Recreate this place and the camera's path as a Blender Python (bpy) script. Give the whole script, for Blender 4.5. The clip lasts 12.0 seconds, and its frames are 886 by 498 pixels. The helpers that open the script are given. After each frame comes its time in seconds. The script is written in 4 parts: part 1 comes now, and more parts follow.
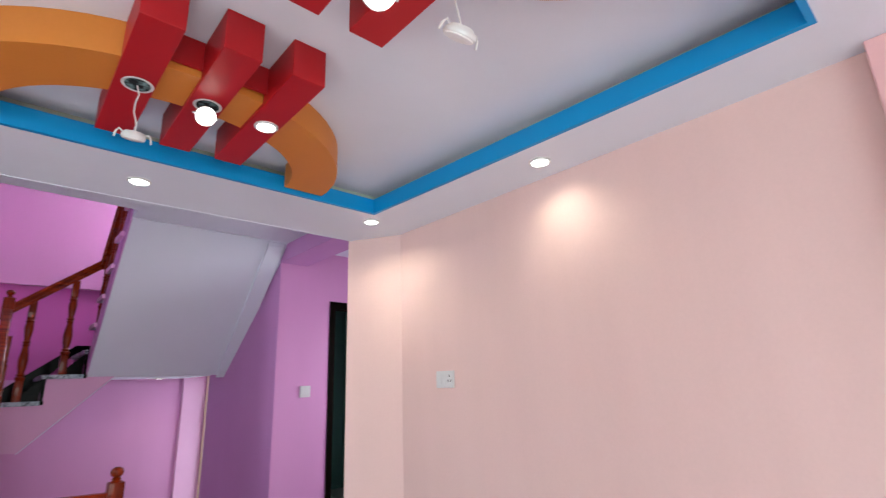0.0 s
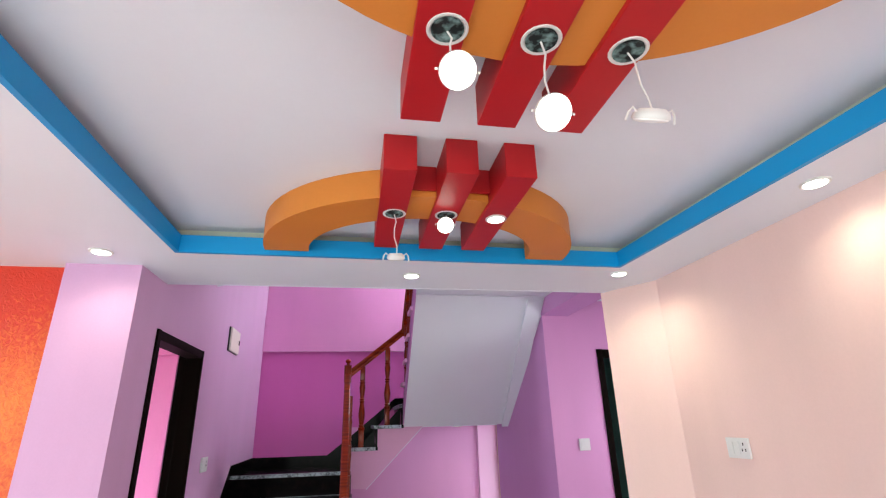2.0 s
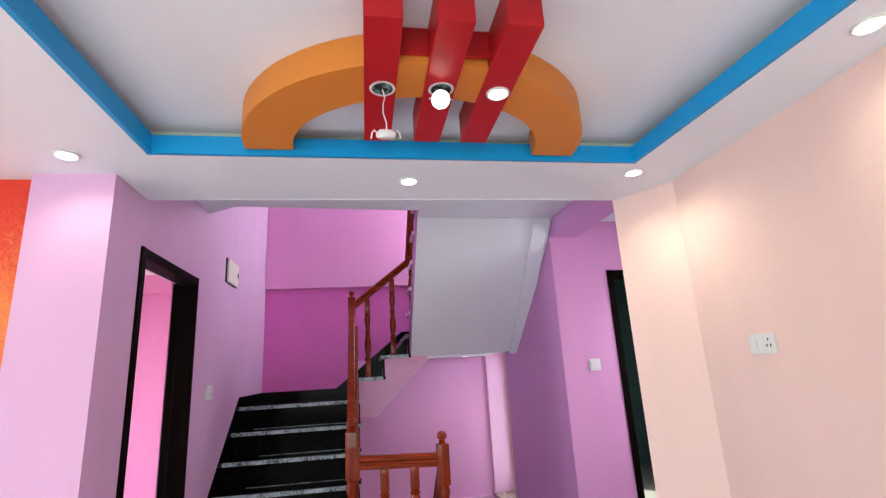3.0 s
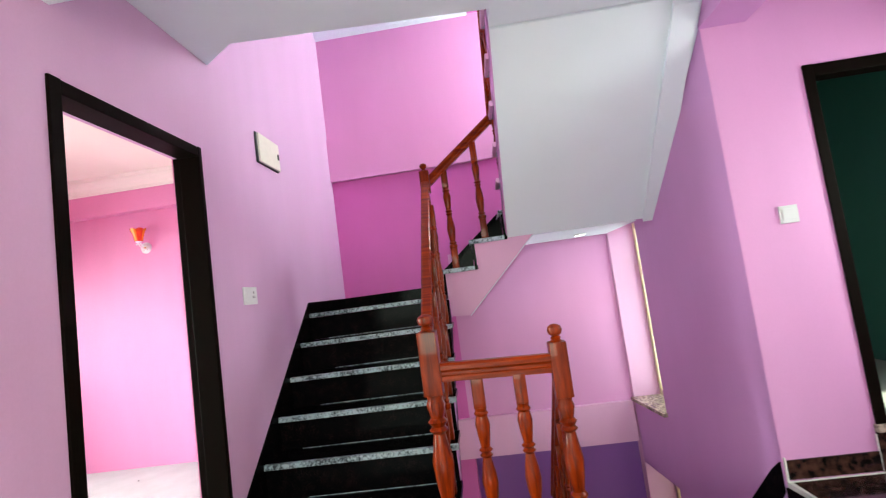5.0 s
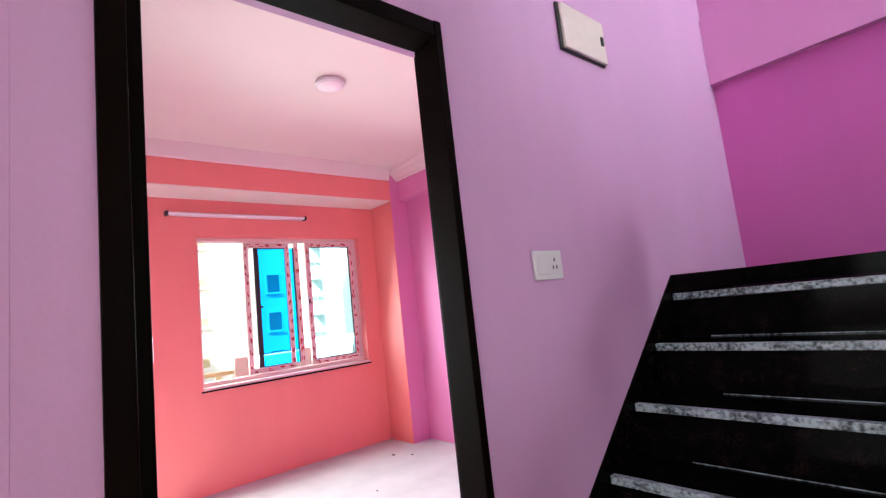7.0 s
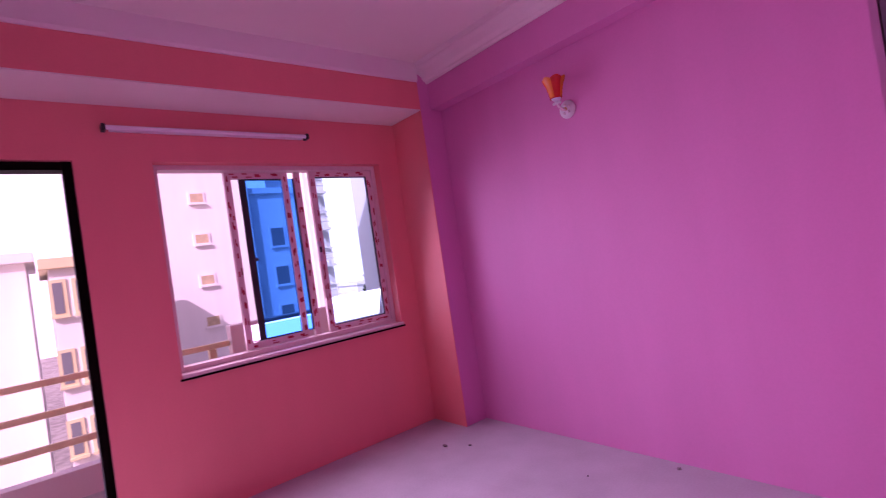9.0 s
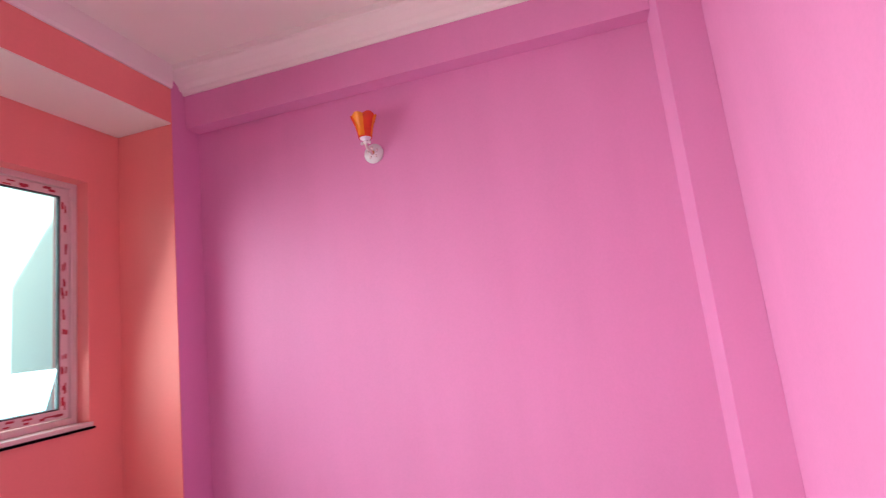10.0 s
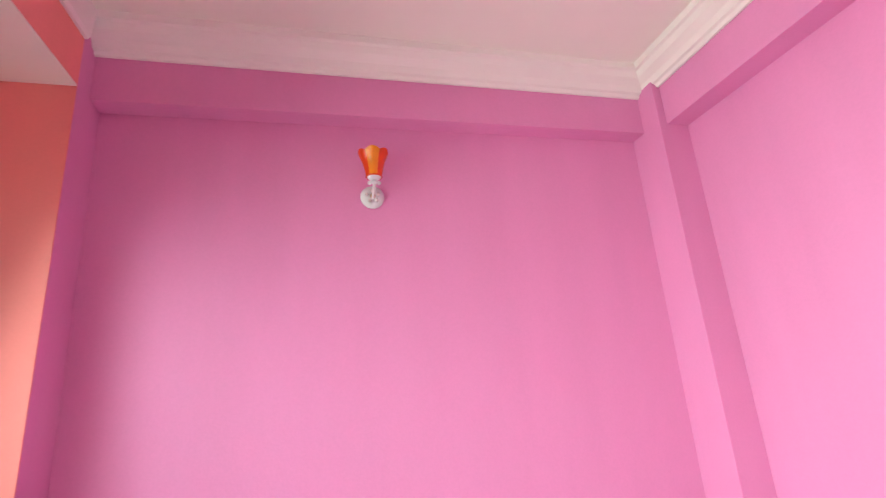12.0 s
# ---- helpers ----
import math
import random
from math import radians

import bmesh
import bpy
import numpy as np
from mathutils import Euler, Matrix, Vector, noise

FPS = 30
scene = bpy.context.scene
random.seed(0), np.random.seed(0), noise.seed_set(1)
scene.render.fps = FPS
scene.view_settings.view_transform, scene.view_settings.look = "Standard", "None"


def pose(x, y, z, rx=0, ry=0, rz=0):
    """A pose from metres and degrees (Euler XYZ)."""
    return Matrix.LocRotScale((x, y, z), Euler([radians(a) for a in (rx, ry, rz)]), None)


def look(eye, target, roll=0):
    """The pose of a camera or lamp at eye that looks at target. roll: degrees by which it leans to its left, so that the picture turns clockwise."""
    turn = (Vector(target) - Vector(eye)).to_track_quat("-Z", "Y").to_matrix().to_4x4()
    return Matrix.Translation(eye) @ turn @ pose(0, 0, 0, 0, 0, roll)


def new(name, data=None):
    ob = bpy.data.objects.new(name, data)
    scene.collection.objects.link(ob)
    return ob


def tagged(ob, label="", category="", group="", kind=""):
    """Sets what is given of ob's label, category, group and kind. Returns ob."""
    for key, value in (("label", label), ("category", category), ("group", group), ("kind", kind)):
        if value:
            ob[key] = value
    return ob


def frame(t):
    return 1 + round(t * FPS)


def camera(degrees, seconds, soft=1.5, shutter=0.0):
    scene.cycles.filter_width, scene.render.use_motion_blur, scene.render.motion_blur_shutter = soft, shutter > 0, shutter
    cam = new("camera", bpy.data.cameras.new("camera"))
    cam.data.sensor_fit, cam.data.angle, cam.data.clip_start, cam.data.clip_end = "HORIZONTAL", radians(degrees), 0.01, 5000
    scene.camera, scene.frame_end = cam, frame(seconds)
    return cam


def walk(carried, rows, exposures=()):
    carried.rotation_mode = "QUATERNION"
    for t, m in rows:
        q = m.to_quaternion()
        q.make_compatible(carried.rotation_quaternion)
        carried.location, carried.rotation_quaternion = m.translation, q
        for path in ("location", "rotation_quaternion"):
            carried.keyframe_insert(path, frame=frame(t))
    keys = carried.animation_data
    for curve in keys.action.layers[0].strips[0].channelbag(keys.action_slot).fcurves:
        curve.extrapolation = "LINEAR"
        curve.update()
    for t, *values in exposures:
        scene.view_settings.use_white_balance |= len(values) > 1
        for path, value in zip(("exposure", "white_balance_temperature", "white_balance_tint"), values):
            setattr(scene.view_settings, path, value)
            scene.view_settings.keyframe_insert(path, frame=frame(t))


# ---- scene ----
cam = camera(84.9, 12.0, soft=1.2, shutter=0.15)
PATH = [
    (0, (1.006, -3.605, 1.413), (2.306, -2.181, 1.941), -2.0),
    (0.5, (0.999, -3.633, 1.443), (1.881, -1.891, 1.874), -1.8),
    (1, (1.056, -3.651, 1.44), (1.667, -1.796, 1.87), -1.9),
    (1.5, (1.054, -3.687, 1.489), (1.483, -1.808, 2.023), -1.6),
    (2, (1.072, -3.737, 1.569), (1.414, -1.887, 2.247), -1.6),
    (2.5, (1.11, -3.703, 1.516), (1.402, -1.824, 2.136), -2.3),
    (3, (1.133, -3.487, 1.385), (1.455, -1.575, 1.875), -3.3),
    (4.8, (1.331, -2.438, 1.207), (1.288, -0.448, 1.397), -7.4),
    (5, (1.344, -2.312, 1.202), (1.198, -0.325, 1.38), -7.7),
    (5.5, (1.375, -1.942, 1.203), (0.847, -0.022, 1.388), -7.1),
    (6, (1.284, -1.597, 1.176), (0.56, 0.259, 1.343), -7.6),
    (6.5, (1.138, -1.286, 1.211), (0.04, 0.371, 1.427), -8.1),
    (7, (1.027, -0.966, 1.227), (-0.471, 0.337, 1.466), -6.2),
    (7.2, (0.948, -0.878, 1.225), (-0.595, 0.379, 1.429), -6.5),
    (8.8, (-0.033, -0.553, 1.259), (-1.651, 0.623, 1.286), -9.3),
    (9, (-0.11, -0.47, 1.25), (-1.648, 0.808, 1.278), -8.4),
    (9.5, (-0.434, -0.435, 1.196), (-1.546, 1.221, 1.339), -7.3),
    (10, (-0.82, -0.296, 1.083), (-1.33, 1.615, 1.379), -6.6),
    (10.5, (-1.005, -0.1, 1.107), (-0.975, 1.86, 1.503), -5.1),
    (11, (-1.224, -0.077, 1.108), (-0.787, 1.813, 1.595), -4.3),
    (11.5, (-1.576, -0.042, 1.127), (-0.985, 1.789, 1.676), -5.3),
    (12, (-1.959, -0.039, 1.155), (-1.469, 1.821, 1.704), -4.5),
]
EXPOSURES = [(0.0, 0.62, 6100, 1), (0.5, 0.84, 6200, 1), (1.0, 0.95, 6300, 0), (2.0, 0.88, 6350, -2), (3.2, 0.98, 6400, -2), (4.8, 1.5, 6500, -19), (6.0, 1.5, 6550, -20),
             (6.6, 1.38, 6500, -10), (7.2, 0.90, 6350, 3), (8.8, -0.38, 6300, 76), (9.1, -0.56, 6300, 106), (9.5, 0.42, 5700, 18), (10.1, 0.58, 6800, 1), (10.6, 0.64, 6850, -13),
             (11.5, 0.69, 6800, -20), (12.0, 0.76, 6750, -13)]
walk(cam, [(t, look(eye, target, roll)) for t, eye, target, roll in PATH], EXPOSURES)

# ---- world and light ----
world = bpy.data.worlds.new("world")
scene.world = world
world.use_nodes = True
wn = world.node_tree.nodes
sky = wn.new("ShaderNodeTexSky")
sky.sky_type = "NISHITA"
sky.sun_disc = False
sky.dust_density = 5.0
sky.sun_elevation = radians(35)
sky.sun_rotation = radians(150)
wn["Background"].inputs["Strength"].default_value = 0.15
world.node_tree.links.new(sky.outputs[0], wn["Background"].inputs["Color"])

sun_data = bpy.data.lights.new("sun", "SUN")
sun_data.energy = 5.0
sun_data.angle = radians(0.6)
sun_data.color = (1.0, 0.95, 0.88)
sun = new("sun", sun_data)
sun.matrix_world = look((0, 0, 30), (-26, 34, 0))


def area_light(name, eye, target, w, h, watts, color=(1, 1, 1), spread=180):
    d = bpy.data.lights.new(name, "AREA")
    d.shape, d.size, d.size_y, d.energy, d.color = "RECTANGLE", w, h, watts, color
    d.spread = radians(spread)
    ob = new(name, d)
    ob.matrix_world = look(eye, target)
    return ob


def spot_light(name, eye, watts, angle=125, color=(1.0, 0.86, 0.66)):
    d = bpy.data.lights.new(name, "SPOT")
    d.energy, d.spot_size, d.spot_blend, d.shadow_soft_size, d.color = watts, radians(angle), 1.0, 0.05, color
    ob = new(name, d)
    ob.matrix_world = look(eye, (eye[0], eye[1] + 0.001, 0))
    return ob


# both hall lamps stand in unseen openings, assumed there to bring in daylight
area_light("hall_unseen_window_light", (0.3, -6.58, 1.5), (0.3, -3, 2.1), 3.6, 1.6, 43, (0.93, 0.97, 1.0))
area_light("hall_unseen_side_light", (-3.44, -3.6, 1.5), (0, -3.2, 2.0), 2.2, 1.5, 25, (0.93, 0.97, 1.0))
area_light("bedroom_window_light", (-3.17, 0.82, 1.4), (-1.2, 0.82, 0.6), 1.38, 1.12, 16.5, (0.93, 0.97, 1.0), 140)
area_light("bedroom_door_light", (-3.16, -0.625, 1.0), (-1.2, -0.0, 0.2), 0.52, 1.9, 27.5, (0.93, 0.97, 1.0), 118)
area_light("stair_window_light", (2.85, 1.97, 0.83), (0, 1.7, 0.8), 0.48, 1.4, 4.2, (0.93, 0.96, 1.0))
area_light("upper_stair_window_light", (2.85, 1.97, 3.38), (0, 1.75, 2.6), 0.5, 0.8, 25, (0.93, 0.96, 1.0))
# fill added in the unseen upper storey to brighten the stairwell, without a source
area_light("upper_stair_fill", (1.2, -0.8, 4.6), (1.2, 2.3, 2.8), 2.2, 1.2, 11, (0.95, 0.97, 1.0))
# fill added in a made-up, unseen opening to brighten the passage
area_light("passage_fill_light", (4.28, -0.2, 1.5), (2.9, 0.1, 0.7), 0.7, 1.2, 10, (0.95, 0.97, 1.0))

# ---- materials ----


def mat(name):
    m = bpy.data.materials.new(name)
    m.use_nodes = True
    n = m.node_tree.nodes
    return m, n, m.node_tree.links, n["Principled BSDF"]


def paint(name, color, rough=0.55, vary=0.10, bump=0.12, scale=1.6, spec=0.35):
    """Wall paint: broad unevenness from the roller, fine grain and a light relief."""
    m, n, l, p = mat(name)
    tc = n.new("ShaderNodeTexCoord")
    big = n.new("ShaderNodeTexNoise")
    big.inputs["Scale"].default_value, big.inputs["Detail"].default_value = scale, 4
    fine = n.new("ShaderNodeTexNoise")
    fine.inputs["Scale"].default_value, fine.inputs["Detail"].default_value = 90, 3
    mix = n.new("ShaderNodeMix")
    mix.data_type = "RGBA"
    mix.inputs[6].default_value = (*[c * (1 - vary) for c in color], 1)
    mix.inputs[7].default_value = (*[min(0.95, c * (1 + vary * 0.6) + vary * 0.03) for c in color], 1)
    add = n.new("ShaderNodeMath")
    add.operation = "MULTIPLY_ADD"
    add.inputs[1].default_value, add.inputs[2].default_value = 0.35, 0.0
    sm = n.new("ShaderNodeMath")
    sm.operation = "MULTIPLY_ADD"
    sm.inputs[1].default_value = 0.65
    bm_ = n.new("ShaderNodeBump")
    bm_.inputs["Strength"].default_value, bm_.inputs["Distance"].default_value = bump, 0.004
    band = n.new("ShaderNodeMapping")
    band.inputs["Scale"].default_value = (2.6, 2.6, 0.45)
    l.new(tc.outputs["Object"], band.inputs["Vector"])
    l.new(band.outputs[0], big.inputs["Vector"])
    l.new(tc.outputs["Object"], fine.inputs["Vector"])
    l.new(fine.outputs["Fac"], add.inputs[0])
    l.new(big.outputs["Fac"], sm.inputs[0])
    l.new(add.outputs[0], sm.inputs[2])
    l.new(sm.outputs[0], mix.inputs[0])
    l.new(mix.outputs[2], p.inputs["Base Color"])
    l.new(sm.outputs[0], bm_.inputs["Height"])
    l.new(bm_.outputs[0], p.inputs["Normal"])
    p.inputs["Roughness"].default_value = rough
    p.inputs["Specular IOR Level"].default_value = spec
    return m


def granite(name, dark, light, rough, scale=140, amount=0.62, spec=0.4):
    m, n, l, p = mat(name)
    tc = n.new("ShaderNodeTexCoord")
    a = n.new("ShaderNodeTexNoise")
    a.inputs["Scale"].default_value, a.inputs["Detail"].default_value = scale, 5
    b = n.new("ShaderNodeTexNoise")
    b.inputs["Scale"].default_value, b.inputs["Detail"].default_value = scale * 0.12, 4
    ramp = n.new("ShaderNodeValToRGB")
    ramp.color_ramp.elements[0].position, ramp.color_ramp.elements[1].position = amount - 0.1, amount + 0.06
    ramp.color_ramp.elements[0].color, ramp.color_ramp.elements[1].color = (*dark, 1), (*light, 1)
    sm = n.new("ShaderNodeMath")
    sm.operation = "MULTIPLY_ADD"
    sm.inputs[1].default_value = 0.4
    hm = n.new("ShaderNodeMath")
    hm.operation = "MULTIPLY"
    hm.inputs[1].default_value = 0.6
    for t in (a, b):
        l.new(tc.outputs["Object"], t.inputs["Vector"])
    l.new(a.outputs["Fac"], hm.inputs[0])
    l.new(b.outputs["Fac"], sm.inputs[0])
    l.new(hm.outputs[0], sm.inputs[2])
    l.new(sm.outputs[0], ramp.inputs["Fac"])
    l.new(ramp.outputs["Color"], p.inputs["Base Color"])
    p.inputs["Roughness"].default_value = rough
    p.inputs["Specular IOR Level"].default_value = spec
    return m


def wood(name, dark, light, rough, scale=6.0, stretch=(9, 9, 1), coat=0.6):
    m, n, l, p = mat(name)
    tc = n.new("ShaderNodeTexCoord")
    mp = n.new("ShaderNodeMapping")
    mp.inputs["Scale"].default_value = stretch
    a = n.new("ShaderNodeTexNoise")
    a.inputs["Scale"].default_value, a.inputs["Detail"].default_value, a.inputs["Distortion"].default_value = scale, 6, 0.8
    ramp = n.new("ShaderNodeValToRGB")
    ramp.color_ramp.elements[0].position, ramp.color_ramp.elements[1].position = 0.3, 0.72
    ramp.color_ramp.elements[0].color, ramp.color_ramp.elements[1].color = (*dark, 1), (*light, 1)
    bm_ = n.new("ShaderNodeBump")
    bm_.inputs["Strength"].default_value, bm_.inputs["Distance"].default_value = 0.08, 0.002
    l.new(tc.outputs["Object"], mp.inputs["Vector"])
    l.new(mp.outputs[0], a.inputs["Vector"])
    l.new(a.outputs["Fac"], ramp.inputs["Fac"])
    l.new(ramp.outputs["Color"], p.inputs["Base Color"])
    l.new(a.outputs["Fac"], bm_.inputs["Height"])
    l.new(bm_.outputs[0], p.inputs["Normal"])
    p.inputs["Roughness"].default_value = rough
    p.inputs["Specular IOR Level"].default_value = 0.025 if coat < 0.1 else 0.12
    p.inputs["Coat Weight"].default_value = coat
    p.inputs["Coat Roughness"].default_value = 0.07
    return m


def plain(name, color, rough=0.4, metal=0.0, vary=0.08, scale=30):
    m, n, l, p = mat(name)
    tc = n.new("ShaderNodeTexCoord")
    a = n.new("ShaderNodeTexNoise")
    a.inputs["Scale"].default_value, a.inputs["Detail"].default_value = scale, 3
    mix = n.new("ShaderNodeMix")
    mix.data_type = "RGBA"
    mix.inputs[6].default_value = (*[c * (1 - vary) for c in color], 1)
    mix.inputs[7].default_value = (*[min(1, c * (1 + vary)) for c in color], 1)
    l.new(tc.outputs["Object"], a.inputs["Vector"])
    l.new(a.outputs["Fac"], mix.inputs[0])
    l.new(mix.outputs[2], p.inputs["Base Color"])
    p.inputs["Roughness"].default_value, p.inputs["Metallic"].default_value = rough, metal
    return m


def glow(name, color, strength):
    m, n, l, p = mat(name)
    p.inputs["Base Color"].default_value = (0.9, 0.9, 0.9, 1)
    p.inputs["Emission Color"].default_value = (*color, 1)
    p.inputs["Emission Strength"].default_value = strength
    return m


def glass(name, color, rough=0.0):
    m, n, l, p = mat(name)
    p.inputs["Base Color"].default_value = (*color, 1)
    p.inputs["Transmission Weight"].default_value = 1.0
    p.inputs["Roughness"].default_value = rough
    p.inputs["IOR"].default_value = 1.05
    return m


def texture_paint(name, a_col, b_col):
    """Ragged two-tone texture paint with short brushed strokes."""
    m, n, l, p = mat(name)
    tc = n.new("ShaderNodeTexCoord")
    big = n.new("ShaderNodeTexNoise")
    big.inputs["Scale"].default_value, big.inputs["Detail"].default_value = 1.1, 2
    a = n.new("ShaderNodeTexNoise")
    a.inputs["Scale"].default_value, a.inputs["Detail"].default_value, a.inputs["Distortion"].default_value = 38, 5, 1.6
    add = n.new("ShaderNodeMath")
    add.operation = "MULTIPLY_ADD"
    add.inputs[1].default_value = 0.55
    hm = n.new("ShaderNodeMath")
    hm.operation = "MULTIPLY"
    hm.inputs[1].default_value = 0.45
    ramp = n.new("ShaderNodeValToRGB")
    ramp.color_ramp.elements[0].position, ramp.color_ramp.elements[1].position = 0.42, 0.66
    ramp.color_ramp.elements[0].color, ramp.color_ramp.elements[1].color = (*a_col, 1), (*b_col, 1)
    bm_ = n.new("ShaderNodeBump")
    bm_.inputs["Strength"].default_value, bm_.inputs["Distance"].default_value = 0.5, 0.006
    for t in (big, a):
        l.new(tc.outputs["Object"], t.inputs["Vector"])
    l.new(a.outputs["Fac"], hm.inputs[0])
    l.new(big.outputs["Fac"], add.inputs[0])
    l.new(hm.outputs[0], add.inputs[2])
    # the mix turns redder towards the top of the wall and more orange lower down
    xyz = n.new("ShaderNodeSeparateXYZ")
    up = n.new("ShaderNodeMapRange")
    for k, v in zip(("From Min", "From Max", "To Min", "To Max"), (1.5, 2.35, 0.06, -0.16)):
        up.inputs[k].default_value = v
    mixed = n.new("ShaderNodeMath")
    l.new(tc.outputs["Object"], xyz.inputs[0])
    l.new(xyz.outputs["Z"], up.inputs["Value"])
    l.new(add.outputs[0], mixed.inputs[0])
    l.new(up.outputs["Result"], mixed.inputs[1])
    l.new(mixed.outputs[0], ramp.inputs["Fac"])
    l.new(ramp.outputs["Color"], p.inputs["Base Color"])
    l.new(a.outputs["Fac"], bm_.inputs["Height"])
    l.new(bm_.outputs[0], p.inputs["Normal"])
    p.inputs["Roughness"].default_value = 0.4
    return m


M_LILAC = paint("lilac_paint", (0.62, 0.37, 0.60), vary=0.12, bump=0.25)
M_MAGENTA = paint("magenta_paint", (0.64, 0.13, 0.46))
M_PURPLE = paint("purple_paint", (0.57, 0.27, 0.58))
M_SHADED_VIOLET = paint("shaded_violet_paint", (0.30, 0.12, 0.46))
M_PINK = paint("pink_paint", (0.76, 0.42, 0.65))
M_UPPER = paint("upper_orchid_paint", (0.74, 0.31, 0.60))
M_ROSE = paint("rose_paint", (0.70, 0.32, 0.60))
M_ORCHID = paint("orchid_paint", (0.69, 0.33, 0.62))
M_PEACH = paint("peach_paint", (0.79, 0.58, 0.55), spec=0.12)
M_SALMON = paint("salmon_paint", (0.78, 0.47, 0.48))
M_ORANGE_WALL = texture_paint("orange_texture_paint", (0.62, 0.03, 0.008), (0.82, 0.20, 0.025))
M_CORAL = paint("coral_paint", (0.88, 0.275, 0.25), vary=0.12, bump=0.3)
M_BED_MAGENTA = paint("bedroom_magenta_paint", (0.73, 0.265, 0.50), vary=0.14, bump=0.3)
M_WHITE = paint("white_ceiling_paint", (0.77, 0.81, 0.91), vary=0.04)
M_BEDCEIL = paint("warm_white_ceiling_paint", (0.84, 0.82, 0.72), vary=0.04)
M_CREAM = paint("cream_cornice_paint", (0.84, 0.80, 0.74), vary=0.05)
M_COVE = paint("grey_green_cove_plaster", (0.60, 0.65, 0.55), vary=0.2, bump=0.4, scale=6)
M_BLUE = paint("blue_paint", (0.012, 0.30, 0.68), rough=0.45, vary=0.08)
M_RED = paint("deep_red_paint", (0.42, 0.006, 0.012), rough=0.45, vary=0.08)
M_ORANGE = paint("ochre_orange_paint", (0.62, 0.22, 0.035), rough=0.5, vary=0.1)
M_GRANITE = granite("black_granite", (0.002, 0.002, 0.0025), (0.02, 0.009, 0.010), 0.12, spec=0.03)
M_FLOORSTONE = granite("brown_flecked_black_granite", (0.004, 0.003, 0.003), (0.07, 0.03, 0.022), 0.1, 26, 0.56, spec=0.35)
M_NOSING = granite("grey_marble_nosing", (0.025, 0.035, 0.045), (0.40, 0.48, 0.54), 0.35, 75, 0.5)
M_MARBLE = granite("speckled_marble_sill", (0.10, 0.07, 0.055), (0.46, 0.36, 0.30), 0.2, 40, 0.5)
M_BOUNCE_TILE = granite("pale_bounce_tile", (0.68, 0.66, 0.63), (0.82, 0.80, 0.77), 0.25, 12, 0.5)
M_JOINT = plain("pale_grout", (0.5, 0.48, 0.46), 0.8)
M_WOOD = wood("varnished_red_wood", (0.075, 0.005, 0.0005), (0.29, 0.028, 0.0013), 0.35, scale=3.0, stretch=(14, 14, 1.0), coat=0.28)
M_RAILWOOD = wood("varnished_red_rail_wood", (0.11, 0.008, 0.0007), (0.34, 0.036, 0.0018), 0.35, scale=3.0, stretch=(1.0, 1.0, 22), coat=0.3)
M_DARKWOOD = wood("dark_stained_wood", (0.004, 0.003, 0.002), (0.005, 0.002, 0.0015), 0.5, coat=0.0)
M_PALEWOOD = wood("pale_primed_wood", (0.62, 0.58, 0.54), (0.80, 0.76, 0.72), 0.5, coat=0.0)
M_CONCRETE = paint("dusty_cement_floor", (0.52, 0.51, 0.52), rough=0.85, vary=0.34, bump=0.6, scale=1.5)
M_PLASTIC = plain("white_plastic", (0.70, 0.71, 0.71), 0.3, vary=0.02)
M_BLACK = plain("black_plastic", (0.012, 0.012, 0.012), 0.4)
M_STEEL = plain("brushed_steel", (0.6, 0.6, 0.62), 0.28, 1.0)
M_BRASS = plain("brass", (0.7, 0.45, 0.15), 0.3, 1.0)
M_UPVC = plain("white_upvc", (0.80, 0.76, 0.74), 0.35, vary=0.03)
M_FILMED = plain("pinkish_filmed_upvc", (0.78, 0.60, 0.56), 0.4, vary=0.05)
M_FILM = plain("red_printed_film", (0.48, 0.025, 0.04), 0.5, vary=0.3, scale=60)
M_GLASS = glass("clear_glass", (0.97, 0.99, 1.0))
M_BLUEGLASS = glass("blue_tinted_glass", (0.016, 0.31, 0.86))
M_PALEGLASS = glass("pale_blue_glass", (0.50, 0.86, 0.98))
M_DARKGLASS = plain("dark_green_glazing", (0.004, 0.03, 0.022), 0.06)
M_LAMP = glow("lamp_glow", (1.0, 0.95, 0.86), 6)
M_DIM = glow("faint_lamp_glow", (0.95, 0.97, 1.0), 0.03)
M_HOLE_SHADE = granite("hole_shade_with_plaster_scraps", (0.004, 0.008, 0.009), (0.22, 0.36, 0.36), 0.8, 45, 0.56)
M_AMBER = plain("amber_glass", (0.75, 0.22, 0.012), 0.22, vary=0.25, scale=25)
M_SCARLET = plain("scarlet_glass", (0.68, 0.05, 0.008), 0.22, vary=0.25, scale=25)
M_CRYSTAL = plain("frosted_crystal", (0.78, 0.70, 0.68), 0.15, vary=0.2, scale=90)
M_RAIL = plain("yellow_painted_steel", (0.85, 0.78, 0.42), 0.45)
M_PARAPET = paint("pale_pink_render", (0.86, 0.76, 0.74), vary=0.1)
M_FACADE = paint("pale_render", (0.88, 0.86, 0.83), vary=0.12, scale=0.6)
M_FACADE_BLUE = paint("grey_render", (0.78, 0.81, 0.83), vary=0.15, scale=0.5)
M_FACADE_YELLOW = paint("yellow_render", (0.82, 0.68, 0.38), vary=0.12, scale=0.6)
M_WINDOWDARK = plain("far_window_glass", (0.20, 0.21, 0.22), 0.15)
M_LOUVRE = plain("tan_louvre", (0.56, 0.44, 0.27), 0.5, vary=0.3, scale=4)
M_CREAMFRAME = plain("cream_yellow_painted_frame", (0.82, 0.72, 0.44), 0.4, vary=0.06)
